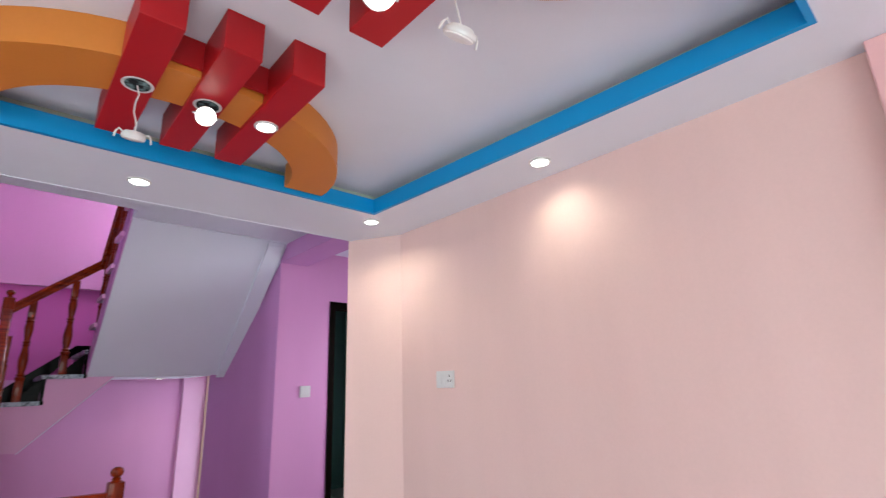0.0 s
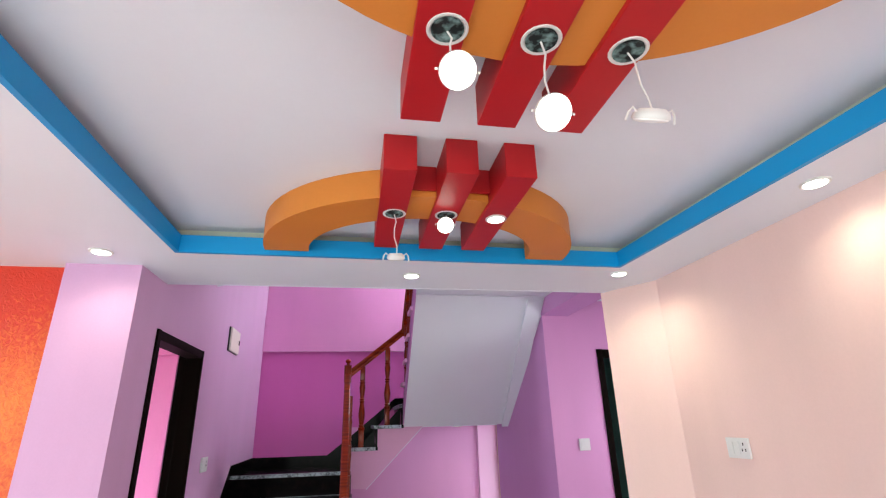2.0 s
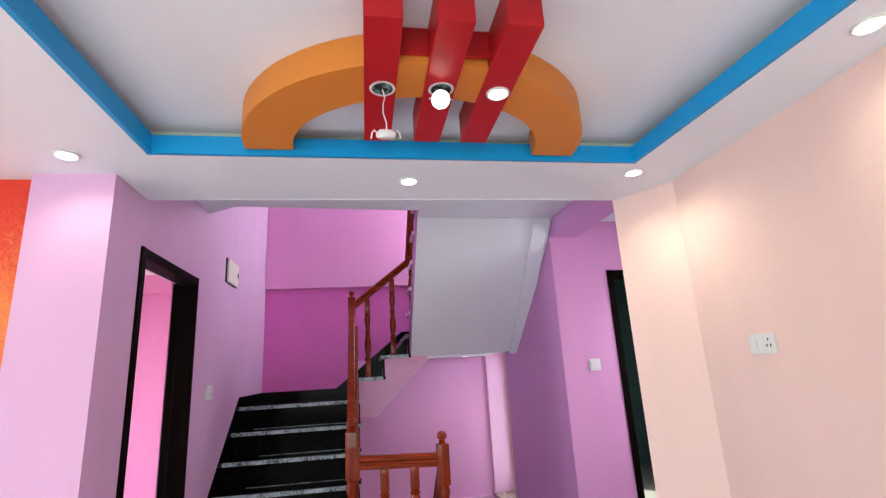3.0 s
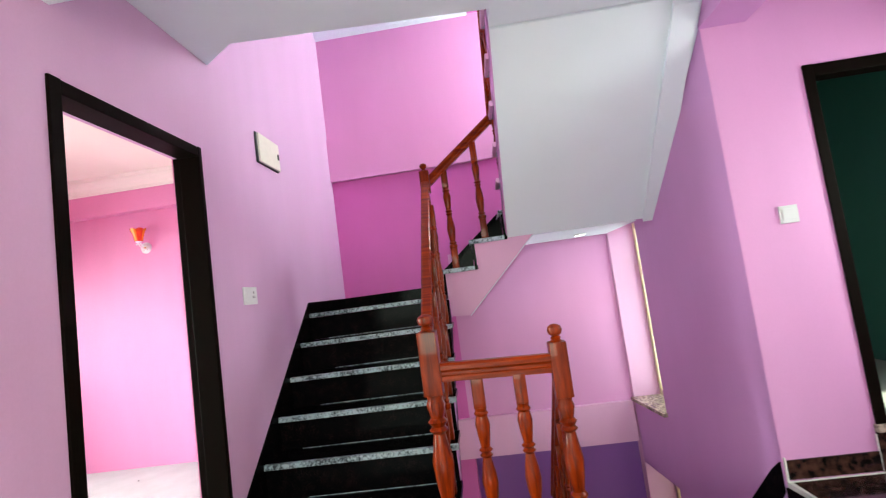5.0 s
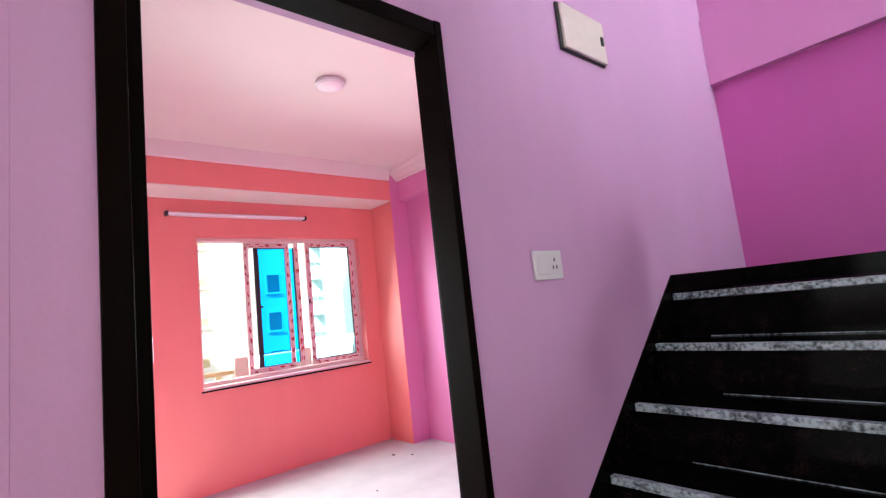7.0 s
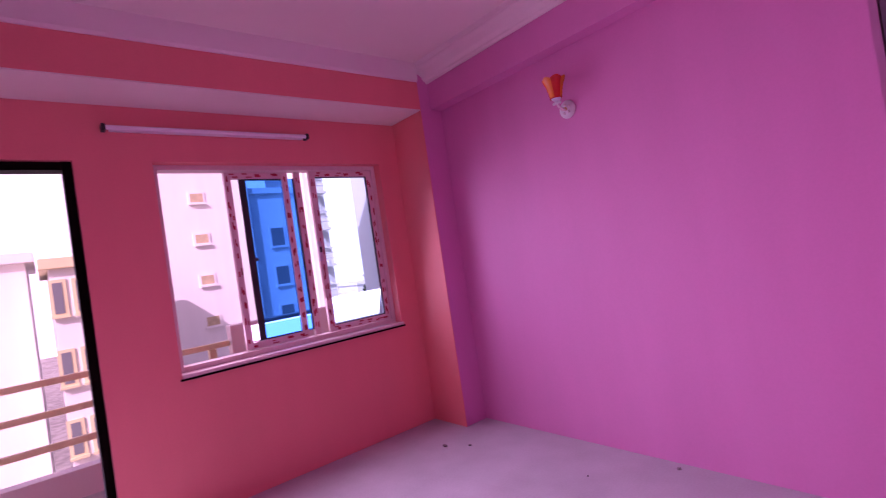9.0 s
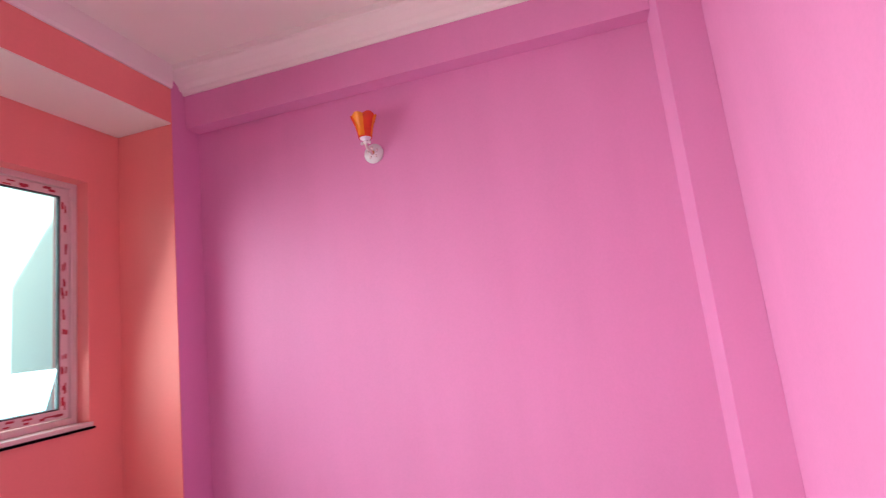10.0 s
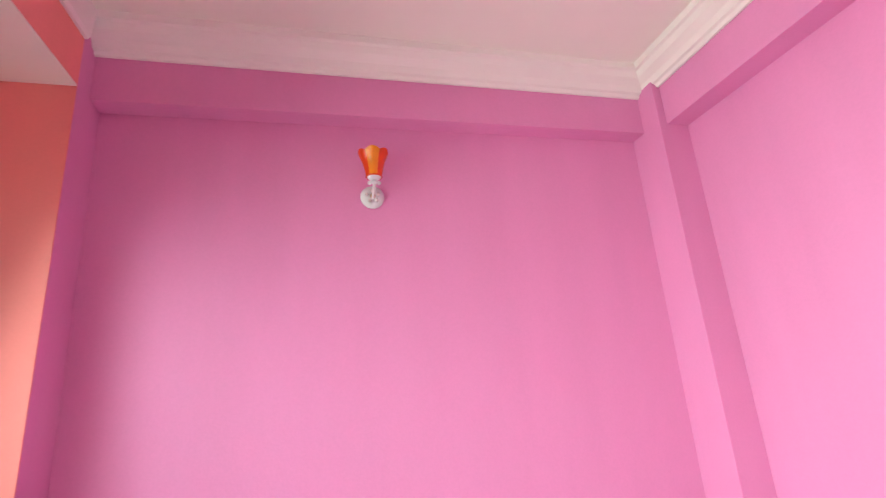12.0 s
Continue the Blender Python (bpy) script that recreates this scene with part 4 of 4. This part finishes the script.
def arch(cx, y0, way, out, inn):
    """Half-oval band on the tray ceiling, open towards y0; out and inn are the half axes."""
    b = B()
    n = 34
    for i in range(n):
        q = []
        for a in (math.pi * i / n, math.pi * (i + 1) / n):
            for rx, ry in (out, inn):
                q.append((cx + rx * math.cos(a), y0 - way * ry * math.sin(a)))
        v = [b.verts.new((*p, z)) for z in (FALSE_Z + 0.014, TRAY_Z - 0.001) for p in q]
        b.faces.new((v[0], v[2], v[3], v[1]))
        b.faces.new((v[4], v[5], v[7], v[6]))
        b.faces.new((v[0], v[4], v[6], v[2]))
        b.faces.new((v[1], v[3], v[7], v[5]))
        if i == 0:
            b.faces.new((v[0], v[1], v[5], v[4]))
        if i == n - 1:
            b.faces.new((v[2], v[6], v[7], v[3]))
    bmesh.ops.remove_doubles(b, verts=b.verts, dist=0.0005)
    for v in b.verts:
        v.co.y += 0.012 * way * (v.co.x - cx)
    return b


for cx, y0, way, ya, yb, bars, out, inn in ((1.385, -1.436, 1, -2.325, -1.572, (1.198, 1.41, 1.618), (0.757, 0.672), (0.553, 0.462)),
                                            (1.45, -3.464, -1, -3.36, -2.604, (1.228, 1.446, 1.65), (0.72, 0.615), (0.52, 0.41))):
    orn = thing("ceiling_ornament", (cx, (ya + yb) / 2, TRAY_Z), "ochre half-oval plaster band crossed by three deep red bars", "ceiling ornament", "ceiling ornaments")
    part("arch", arch(cx, y0, way, out, inn), M_ORANGE, orn, "ochre orange plaster band", smooth=True)
    for x in bars:
        part("bar", box(B(), x - 0.056, x + 0.056, ya, yb, FALSE_Z, TRAY_Z - 0.0012, 0.003), M_RED, orn, "deep red bar")
    for x0, x1 in ((bars[0] + 0.057, bars[1] - 0.057), (bars[1] + 0.057, bars[2] - 0.057)):
        yy = y0 - way * (out[1] + 0.002)
        part("infill", box(B(), x0, x1, min(yy, yy - way * 0.012), max(yy, yy - way * 0.012), FALSE_Z + 0.035, TRAY_Z - 0.0015), M_RED, orn, "deep red infill between bars")

# ---- lamps ----


def downlight(x, y, z, lit=True):
    d = thing("downlight", (x, y, z), "round white recessed downlight, lit", "downlight", "recessed downlights")
    b = B()
    lathe(b, x, y, [(0.050, z - 0.0005), (0.050, z - 0.005), (0.044, z - 0.009), (0.038, z - 0.006), (0.038, z - 0.0005)], 24)
    part("trim_ring", b, M_PLASTIC, d, smooth=True)
    part("lens", lathe(B(), x, y, [(0.037, z - 0.0062), (0.037, z - 0.008), (0.02, z - 0.0095)], 24), M_LAMP, d, "glowing lens")
    spot_light("downlight_beam", (x, y, z - 0.03), 4.0 if x < 0 else 4.5 if x > 2.6 else 10.0 if x > 2 else 2.4, 158)
    return d


for x, y in ((-0.10, -1.39), (1.37, -1.13), (2.56, -1.27), (2.70, -2.42)):
    downlight(x, y, FALSE_Z)


def cut_hole(x, y, z, r=0.041):
    """Ragged rim of a rough hole in a bar, for a lamp that hangs out of it; the bar stays uncut."""
    b = B()
    lathe(b, x, y, [(r + 0.005, z - 0.0006), (r + 0.004, z - 0.002), (r - 0.002, z - 0.002), (r - 0.004, z - 0.0006)], 22)
    return b


def hanging_lamp(hx, hy, x, y, z, tilt, lit, face=0.040, r_yaw=0.0, hole=True):
    d = thing("hanging_lamp", (x, y, z), "white round lamp hanging from its wire, " + ("lit" if lit == 2 else "unlit"), "ceiling lamp", "hanging lamps")
    turn = Matrix.Translation((x, y, z)) @ Euler((radians(tilt), 0, radians(r_yaw))).to_matrix().to_4x4()
    b = B()
    lathe(b, 0, 0, [(face * 0.7, 0.022), (face * 0.95, 0.012), (face, 0.004), (face * 0.97, 0.0)], 24)
    b.transform(turn)
    part("housing", b, M_PLASTIC, d, smooth=True)
    b = B()
    lathe(b, 0, 0, [(face * 0.9, 0.0), (face * 0.9, -0.003), (face * 0.6, -0.006)], 24)
    b.transform(turn)
    part("lens", b, (M_LAMP if lit == 2 else M_DIM if lit else M_PLASTIC), d, "glowing lens" if lit == 2 else "")
    for s in (-1, 1):
        b = B()
        tube(b, [(s * face * 0.8, 0, 0.012), (s * face * (1.05 if lit == 2 else 1.15), 0, 0.022), (s * face * (1.12 if lit == 2 else 1.35), 0, 0.012), (s * face * (1.14 if lit == 2 else 1.45), 0, 0.004 if lit == 2 else -0.006)], 0.0028, 6)
        b.transform(turn)
        part("spring_clip", b, M_PLASTIC, d, smooth=True)
    b = B()
    top = Vector((hx, hy, FALSE_Z - 0.001))
    low = turn @ Vector((0, 0, 0.02))
    pts = [top.lerp(low, t) + Vector((0.006 * math.sin(t * 9), 0.004 * math.cos(t * 7), 0)) for t in (0, .2, .4, .6, .8, 1)]
    tube(b, pts, 0.0024, 6)
    part("wire", b, M_PLASTIC, d, smooth=True)
    if hole:
        part("rim", cut_hole(hx, hy, FALSE_Z), M_PLASTIC, d)
        # no hollow is modelled: its shade is a dark disc, flecked with plaster scraps
        part("hollow", lathe(B(), hx, hy, [(0.036, FALSE_Z - 0.0022), (0.036, FALSE_Z - 0.0007)], 20), M_HOLE_SHADE, d, "flat dark disc for the shaded inside of the hole")
    return d


hanging_lamp(1.242, -2.941, 1.258, -2.955, 2.242, -48, 2)
hanging_lamp(1.453, -2.941, 1.455, -2.955, 2.160, -48, 2)
hanging_lamp(1.664, -2.938, 1.680, -2.945, 2.172, 34, 1)
hanging_lamp(1.206, -1.968, 1.212, -1.990, 2.162, 19, 0, 0.034)
hanging_lamp(1.414, -1.976, 1.406, -2.000, 2.305, -50, 2, 0.034)
d = thing("downlight", (1.625, -1.966, FALSE_Z), "round white downlight in the red bar, lit", "downlight", "recessed downlights")
part("trim_ring", lathe(B(), 1.625, -1.966, [(0.043, FALSE_Z - 0.0005), (0.043, FALSE_Z - 0.005), (0.036, FALSE_Z - 0.008), (0.032, FALSE_Z - 0.005)], 24), M_PLASTIC, d, smooth=True)
part("lens", lathe(B(), 1.625, -1.966, [(0.032, FALSE_Z - 0.0052), (0.032, FALSE_Z - 0.0072), (0.015, FALSE_Z - 0.009)], 24), M_LAMP, d)
zl = L2 - 0.223
d = thing("downlight", (2.22, 2.0, zl), "round white downlight under the stair landing, lit", "downlight", "recessed downlights")
part("trim_ring", lathe(B(), 2.22, 1.93, [(0.052, zl - 0.0005), (0.052, zl - 0.005), (0.045, zl - 0.009), (0.04, zl - 0.006)], 24), M_PLASTIC, d, smooth=True)
part("lens", lathe(B(), 2.22, 1.93, [(0.04, zl - 0.006), (0.04, zl - 0.008), (0.02, zl - 0.0095)], 24), M_LAMP, d)
spot_light("landing_beam", (2.22, 1.93, zl - 0.03), 2.5, 130)

# bedroom ceiling lamp: round flush disc
d = thing("ceiling_lamp", (-1.47, 0.44, BED_Z), "round white flush ceiling lamp, unlit", "ceiling lamp")
part("base", lathe(B(), -1.47, 0.44, [(0.085, BED_Z - 0.0005), (0.09, BED_Z - 0.01), (0.088, BED_Z - 0.022), (0.075, BED_Z - 0.03)], 28), M_PLASTIC, d, smooth=True)
part("diffuser", lathe(B(), -1.47, 0.44, [(0.074, BED_Z - 0.0305), (0.066, BED_Z - 0.036), (0.03, BED_Z - 0.040)], 28), plain("opal_diffuser", (0.86, 0.85, 0.83), 0.35, vary=0.02), d, smooth=True)

# tube light over the window
d = thing("tube_light", (BX0, 0.44, 2.19), "white batten tube light with black end caps, unlit", "tube light")
part("batten", box(B(), BX0 + 0.001, BX0 + 0.03, -0.11, 0.99, 2.175, 2.205, 0.004), M_PLASTIC, d)
b = B()
tube(b, [(BX0 + 0.042, -0.13, 2.19), (BX0 + 0.042, 1.005, 2.19)], 0.013, 14)
part("tube", b, plain("opal_tube", (0.85, 0.85, 0.86), 0.25, vary=0.02), d, smooth=True)
for y in (-0.146, 1.002):
    part("end_cap", box(B(), BX0 + 0.001, BX0 + 0.058, y, y + 0.02, 2.172, 2.208, 0.004), M_BLACK, d)


def sconce(x, z):
    y = BY1
    d = thing("wall_lamp", (x, y, z), "amber and scarlet glass wall lamp on a round white plate", "wall lamp")
    b = B()
    lathe(b, 0, 0, [(0.052, 0.0), (0.053, 0.006), (0.046, 0.014), (0.02, 0.02), (0.004, 0.021)], 28)
    b.transform(Matrix.Translation((x, y - 0.0005, z)) @ Matrix.Rotation(radians(90), 4, "X"))
    part("wall_plate", b, M_PLASTIC, d, smooth=True)
    b = B()
    for a in range(5):
        t = 2 * math.pi * a / 5 + 0.4
        ball(b, x + 0.026 * math.cos(t), y - 0.022, z + 0.026 * math.sin(t), 0.008, 8)
    part("plate_jewels", b, M_CRYSTAL, d, smooth=True)
    part("boss", ball(B(), x, y - 0.026, z, 0.011, 12), M_BRASS, d, "small brass boss", smooth=True)
    b = B()
    tube(b, [(x, y - 0.02, z - 0.005), (x, y - 0.055, z + 0.0), (x, y - 0.085, z + 0.01), (x, y - 0.097, z + 0.025)], 0.0075, 10)
    part("arm", b, M_CRYSTAL, d, smooth=True)
    yc = y - 0.098
    b = B()
    lathe(b, x, yc, [(0.008, z + 0.022), (0.014, z + 0.03), (0.011, z + 0.04), (0.024, z + 0.047), (0.031, z + 0.055)], 20)
    ball(b, x - 0.02, yc, z + 0.028, 0.009, 8)
    ball(b, x + 0.02, yc, z + 0.028, 0.009, 8)
    part("cup", b, M_PLASTIC, d, smooth=True)
    # six-sided flared shade, its panels alternating in colour, lip scalloped
    sh = part("shade", lathe(B(), x, yc, [(0.034, z + 0.053), (0.036, z + 0.057), (0.03, z + 0.058)], 24), M_SCARLET, d, smooth=True)
    lv = [(0.0, 0.033), (0.038, 0.040), (0.070, 0.048), (0.094, 0.058), (0.105, 0.064)]
    for i in range(6):
        a0, a1 = math.pi / 3 * i + math.pi / 6 + 0.35, math.pi / 3 * (i + 1) + math.pi / 6 + 0.35
        b = B()
        grid = []
        for off in (0.0, -0.003):
            g = []
            for h, r in lv:
                row = []
                for u in range(7):
                    s = u / 6
                    a = a0 + (a1 - a0) * s
                    rr = (r + off) * (1 + 0.05 * math.sin(math.pi * s))
                    hz = h + (0.012 * math.sin(math.pi * s) if h > 0.1 else 0)
                    row.append(b.verts.new((x + rr * math.cos(a), yc + rr * math.sin(a), z + 0.056 + hz)))
                g.append(row)
            grid.append(g)
        o, n_ = grid
        for r in range(len(lv) - 1):
            for u in range(6):
                b.faces.new((o[r][u], o[r][u + 1], o[r + 1][u + 1], o[r + 1][u]))
                b.faces.new((n_[r][u], n_[r + 1][u], n_[r + 1][u + 1], n_[r][u + 1]))
        for u in range(6):
            b.faces.new((o[-1][u], o[-1][u + 1], n_[-1][u + 1], n_[-1][u]))
        part("shade_panel", b, M_AMBER if i % 2 else M_SCARLET, sh, "amber glass panel" if i % 2 else "scarlet glass panel", smooth=True)
    return d


sconce(-1.735, 1.987)

# ---- switches and boxes ----


def switch_plate(name, label, c, n, w, h, keys, sockets):
    """A wall plate centred at c, facing along n (unit, in plan)."""
    d = thing(name, c, label, "switch")
    turn = Matrix.Translation(c) @ Matrix.Rotation(math.atan2(n[1], n[0]) + math.pi / 2, 4, "Z")
    b = box(B(), -w / 2, w / 2, -0.012, -0.0005, -h / 2, h / 2, 0.003)
    b.transform(turn)
    part("plate", b, M_PLASTIC, d)
    for i in range(keys):
        x0 = -w / 2 + 0.012 + i * (w - 0.024) / max(1, keys + sockets)
        x1 = x0 + (w - 0.024) / max(1, keys + sockets) - 0.004
        b = box(B(), x0, x1, -0.016, -0.0125, -h * 0.32, h * 0.32, 0.002)
        b.transform(turn)
        part("rocker", b, M_PLASTIC, d)
    for i in range(sockets):
        x0 = -w / 2 + 0.012 + (keys + i) * (w - 0.024) / (keys + sockets)
        m = x0 + (w - 0.024) / (keys + sockets) / 2
        b = B()
        for dx, dz in ((0, 0.018), (-0.010, -0.008), (0.010, -0.008)):
            box(b, m + dx - 0.003, m + dx + 0.003, -0.0132, -0.0122, dz - 0.006, dz + 0.006)
        b.transform(turn)
        part("socket_hole", b, M_BLACK, d)
    return d


switch_plate("wall_switch", "white plastic switch and socket plate on the lilac wall", (0.0005, 0.386, 1.332), (1, 0), 0.15, 0.10, 1, 1)
switch_plate("wall_switch", "small square white switch plate on the pink wall", (3.016, DBY - 0.0005, 1.371), (0, -1), 0.095, 0.095, 1, 0)
switch_plate("wall_switch", "white switch and socket plate on the peach wall", (2.8675, -1.555, 1.425), (-1, 0), 0.14, 0.09, 2, 1)

d = thing("distribution_board", (0, 0.82, 2.3), "cream metal electrical box with a black surround", "electrical box")
part("surround", box(B(), 0.0005, 0.012, 0.66, 0.985, 2.20, 2.405, 0.002), M_BLACK, d)
cv = part("cover", box(B(), 0.0122, 0.026, 0.672, 0.982, 2.206, 2.400, 0.004), plain("cream_enamel", (0.74, 0.70, 0.60), 0.4), d)
part("latch", box(B(), 0.0262, 0.032, 0.945, 0.965, 2.285, 2.325, 0.002), M_BLACK, cv)

# ---- crumbs left on the bedroom floor ----
random.seed(11)
for cx, cy, r in ((-1.36, 1.90, 0.011), (-2.56, 1.55, 0.010), (-2.70, 1.45, 0.015), (-0.86, 1.85, 0.008), (-2.1, 0.9, 0.007), (-1.7, 1.6, 0.006)):
    b = B()
    bmesh.ops.create_icosphere(b, subdivisions=1, radius=r)
    for v in b.verts:
        v.co = Vector((v.co.x * 1.3, v.co.y, v.co.z * 0.6)) * random.uniform(0.75, 1.2) + Vector((cx, cy, 0))
    low = min(v.co.z for v in b.verts)
    for v in b.verts:
        v.co.z -= low
    solid("plaster_crumb", b, M_RUBBLE, "small dark plaster crumb on the bare cement floor", "rubble", "floor crumbs")
# ---- balcony and what lies outside ----
solid("balcony_parapet", box(B(), -4.42, -4.30, 0.66, 2.02, -0.3, 0.94, 0.008), M_PARAPET, "pale pink rendered balcony parapet", "parapet")
solid("balcony_kerb", box(B(), -4.42, -4.30, -1.6, 0.655, -0.3, 0.19, 0.006), M_PARAPET, "low pink rendered balcony kerb", "kerb")
br = thing("balcony_railing", (-4.36, -0.4, 0.19), "yellow-painted steel balcony railing", "railing")
for z in (0.37, 0.59, 0.80):
    part("rail", box(B(), -4.38, -4.34, -1.6, 0.655, z - 0.022, z + 0.022, 0.006), M_RAIL, br)
for y in (-1.5, -0.93, 0.52):
    part("post", box(B(), -4.385, -4.335, y - 0.028, y + 0.028, 0.19, 0.775, 0.005), M_RAIL, br)
solid("balcony_side_wall", box(B(), -4.42, -3.45, 2.03, 2.18, -0.3, 3.2), M_FACADE, kind="structure")
b = B()
box(b, -400, 400, -400, 400, -9.2, -9.0)
solid("ground", b, M_GROUND, kind="structure")


def building(name, label, x, y0, y1, z1, depth, wall_mat, cols, win_w, win_h, storey, base=-9.0, trim=None, balconies=False, first=1.1, pane=None, roof=None):
    d = thing(name, (x, (y0 + y1) / 2, base), label, "building")
    part("wall", box(B(), x - depth, x, y0, y1, base, z1), wall_mat, d)
    part("roof", box(B(), x - depth - 0.25, x + 0.25, y0 - 0.25, y1 + 0.25, z1, z1 + 0.35, 0.03), roof or wall_mat, d)
    n = int((z1 - base - 0.4) / storey)
    for r in range(n):
        zc = base + first + r * storey
        for c in cols:
            y = y0 + c * (y1 - y0)
            w = part("window", box(B(), x + 0.002, x + 0.06, y - win_w / 2 - 0.1, y + win_w / 2 + 0.1, zc - 0.1, zc + win_h + 0.1), trim or wall_mat, d)
            part("pane", box(B(), x + 0.061, x + 0.075, y - win_w / 2, y + win_w / 2, zc, zc + win_h), pane or M_WINDOWDARK, w)
            part("sill", box(B(), x + 0.061, x + 0.2, y - win_w / 2 - 0.12, y + win_w / 2 + 0.12, zc - 0.14, zc - 0.06), trim or wall_mat, w)
        if balconies:
            bz = base + r * storey
            bl = part("balcony", box(B(), x + 0.002, x + 1.0, y0 + 0.3, y1 - 0.3, bz - 0.14, bz), wall_mat, d)
            q = B()
            for z in (0.35, 0.65, 0.95):
                tube(q, [(x + 0.95, y0 + 0.3, bz + z), (x + 0.95, y1 - 0.3, bz + z)], 0.03, 6)
            k = y0 + 0.3
            while k < y1 - 0.3:
                tube(q, [(x + 0.95, k, bz), (x + 0.95, k, bz + 0.95)], 0.025, 6)
                k += 0.45
            part("balcony_railing", q, M_UPVC, bl)
    return d


building("apartment_building", "tall pale rendered apartment building with small louvred windows", -28, 1.0, 9.0, 12.0, 8, M_FACADE, (0.66,), 0.62, 0.46, 2.2, trim=M_FACADE, pane=M_LOUVRE, first=1.79)
building("apartment_building", "grey rendered apartment building with square windows", -28.5, 9.1, 11.9, 6.4, 8, M_FACADE_BLUE, (0.52,), 0.75, 1.05, 2.31, first=0.75)
building("apartment_building", "white apartment building with railed balconies", -27, 11.95, 13.15, 12, 6, M_FACADE, (0.5,), 0.5, 1.2, 2.15, balconies=True, pane=M_FACADE_BLUE)
building("house", "yellow-trimmed house with barred windows", -20, -0.28, 2.6, 2.65, 6, M_FACADE, (0.06, 0.27), 0.26, 1.0, 2.25, first=1.2, trim=M_FACADE_YELLOW, roof=M_FACADE_YELLOW)
building("house", "pale low house across the lane", -22, -9.0, -0.85, 3.1, 6, M_FACADE, (), 1.0, 1.1, 2.6)
for hx, hy, hw, hh in ((-60, 33, 9, -1.0), (-70, 44, 12, -0.3), (-52, 30, 5, -2.6)):
    building("house", "small pale house among far roofs", hx, hy, hy + hw, hh, 7, M_FACADE, (0.2, 0.5, 0.8), 1.0, 1.2, 2.6)

# glowing sheet added behind the buildings, standing in for bright sky
hz = solid("backdrop", box(B(), -150.5, -150, -160, 200, -9, 110), glow("glowing_sky_sheet", (0.78, 0.94, 1.0), 1.05), kind="structure")

random.seed(5)
tr = thing("tree", (-40, 25, -9), "leafy green tree among the far houses", "tree")
b = B()
tube(b, [(-40, 25, -9), (-40.1, 25.1, -5), (-39.9, 25, -1)], 0.3, 8)
part("trunk", b, M_DARKWOOD, tr)
b = B()
for i in range(900):
    t = random.random() * 2 * math.pi
    ph = random.uniform(-0.7, 1.3)
    rr = 2.3 * random.random() ** 0.4 * math.cos(ph * 0.6)
    c = Vector((-40 + rr * math.cos(t), 25 + rr * math.sin(t), -1.6 + 1.5 * math.sin(ph) + random.uniform(-.3, .3)))
    u = Vector((random.gauss(0, 1), random.gauss(0, 1), random.gauss(0, 1))).normalized() * 0.28
    w = u.orthogonal().normalized() * 0.16
    b.faces.new([b.verts.new(c + s) for s in (-u, w, u, -w)])
part("crown", b, M_FOLIAGE, tr)

# ---- floor tiles ----
TW = 0.60
# unseen hall floor, made pale so that it bounces light up to the ceiling
bounce_mesh = mesh_of("tile", box(B(), 0.002, TW - 0.002, 0.002, TW - 0.002, -0.025, 0.0), M_BOUNCE_TILE)
tile_mesh = mesh_of("tile", box(B(), 0.004, TW - 0.004, 0.004, TW - 0.004, -0.025, 0.0), M_FLOORSTONE)
grout_bed = solid("floor_grout", prism(B(), [(-3.44, -6.59), (2.86, -6.59), (2.84, -1.2), (2.63, -0.85), (2.71, -0.79), (4.29, -0.79), (4.29, 0.42), (2.75, 0.42), (2.77, 0.10), (1.09, 0.10), (0.012, -0.03), (0.012, -1.0), (-3.44, -1.03)], -0.0295, -0.004), M_JOINT, kind="structure")
for i in range(-5, 7):
    for j in range(-11, 1):
        x, y = 0.14 + i * TW, -0.49 + j * TW
        if x < -3.44 or x + TW > 4.3 or y < -6.6 or y > 0:
            continue
        if y + TW > -1.0 and (x < 0.0):
            continue
        if x + TW > 2.86 and y < -0.8:
            continue
        if x + TW > 2.6 and y + TW > 0.43:
            continue
        t = new("tile", tile_mesh if y > -1.1 else bounce_mesh)
        t.parent = grout_bed
        t.location = (x, y, 0)
for x0, x1, y0, y1 in ((2.775, 3.138, 0.113, 0.40), (3.142, 3.738, 0.113, 0.40), (3.742, 4.288, 0.113, 0.40), (3.742, 4.288, -0.488, 0.108), (2.76, 3.138, -0.785, -0.493), (3.142, 3.738, -0.785, -0.493), (3.742, 4.288, -0.785, -0.493)):
    t = new("tile", mesh_of("tile", box(B(), x0, x1, y0, y1, -0.025, 0.0), M_FLOORSTONE))
    t.parent = grout_bed
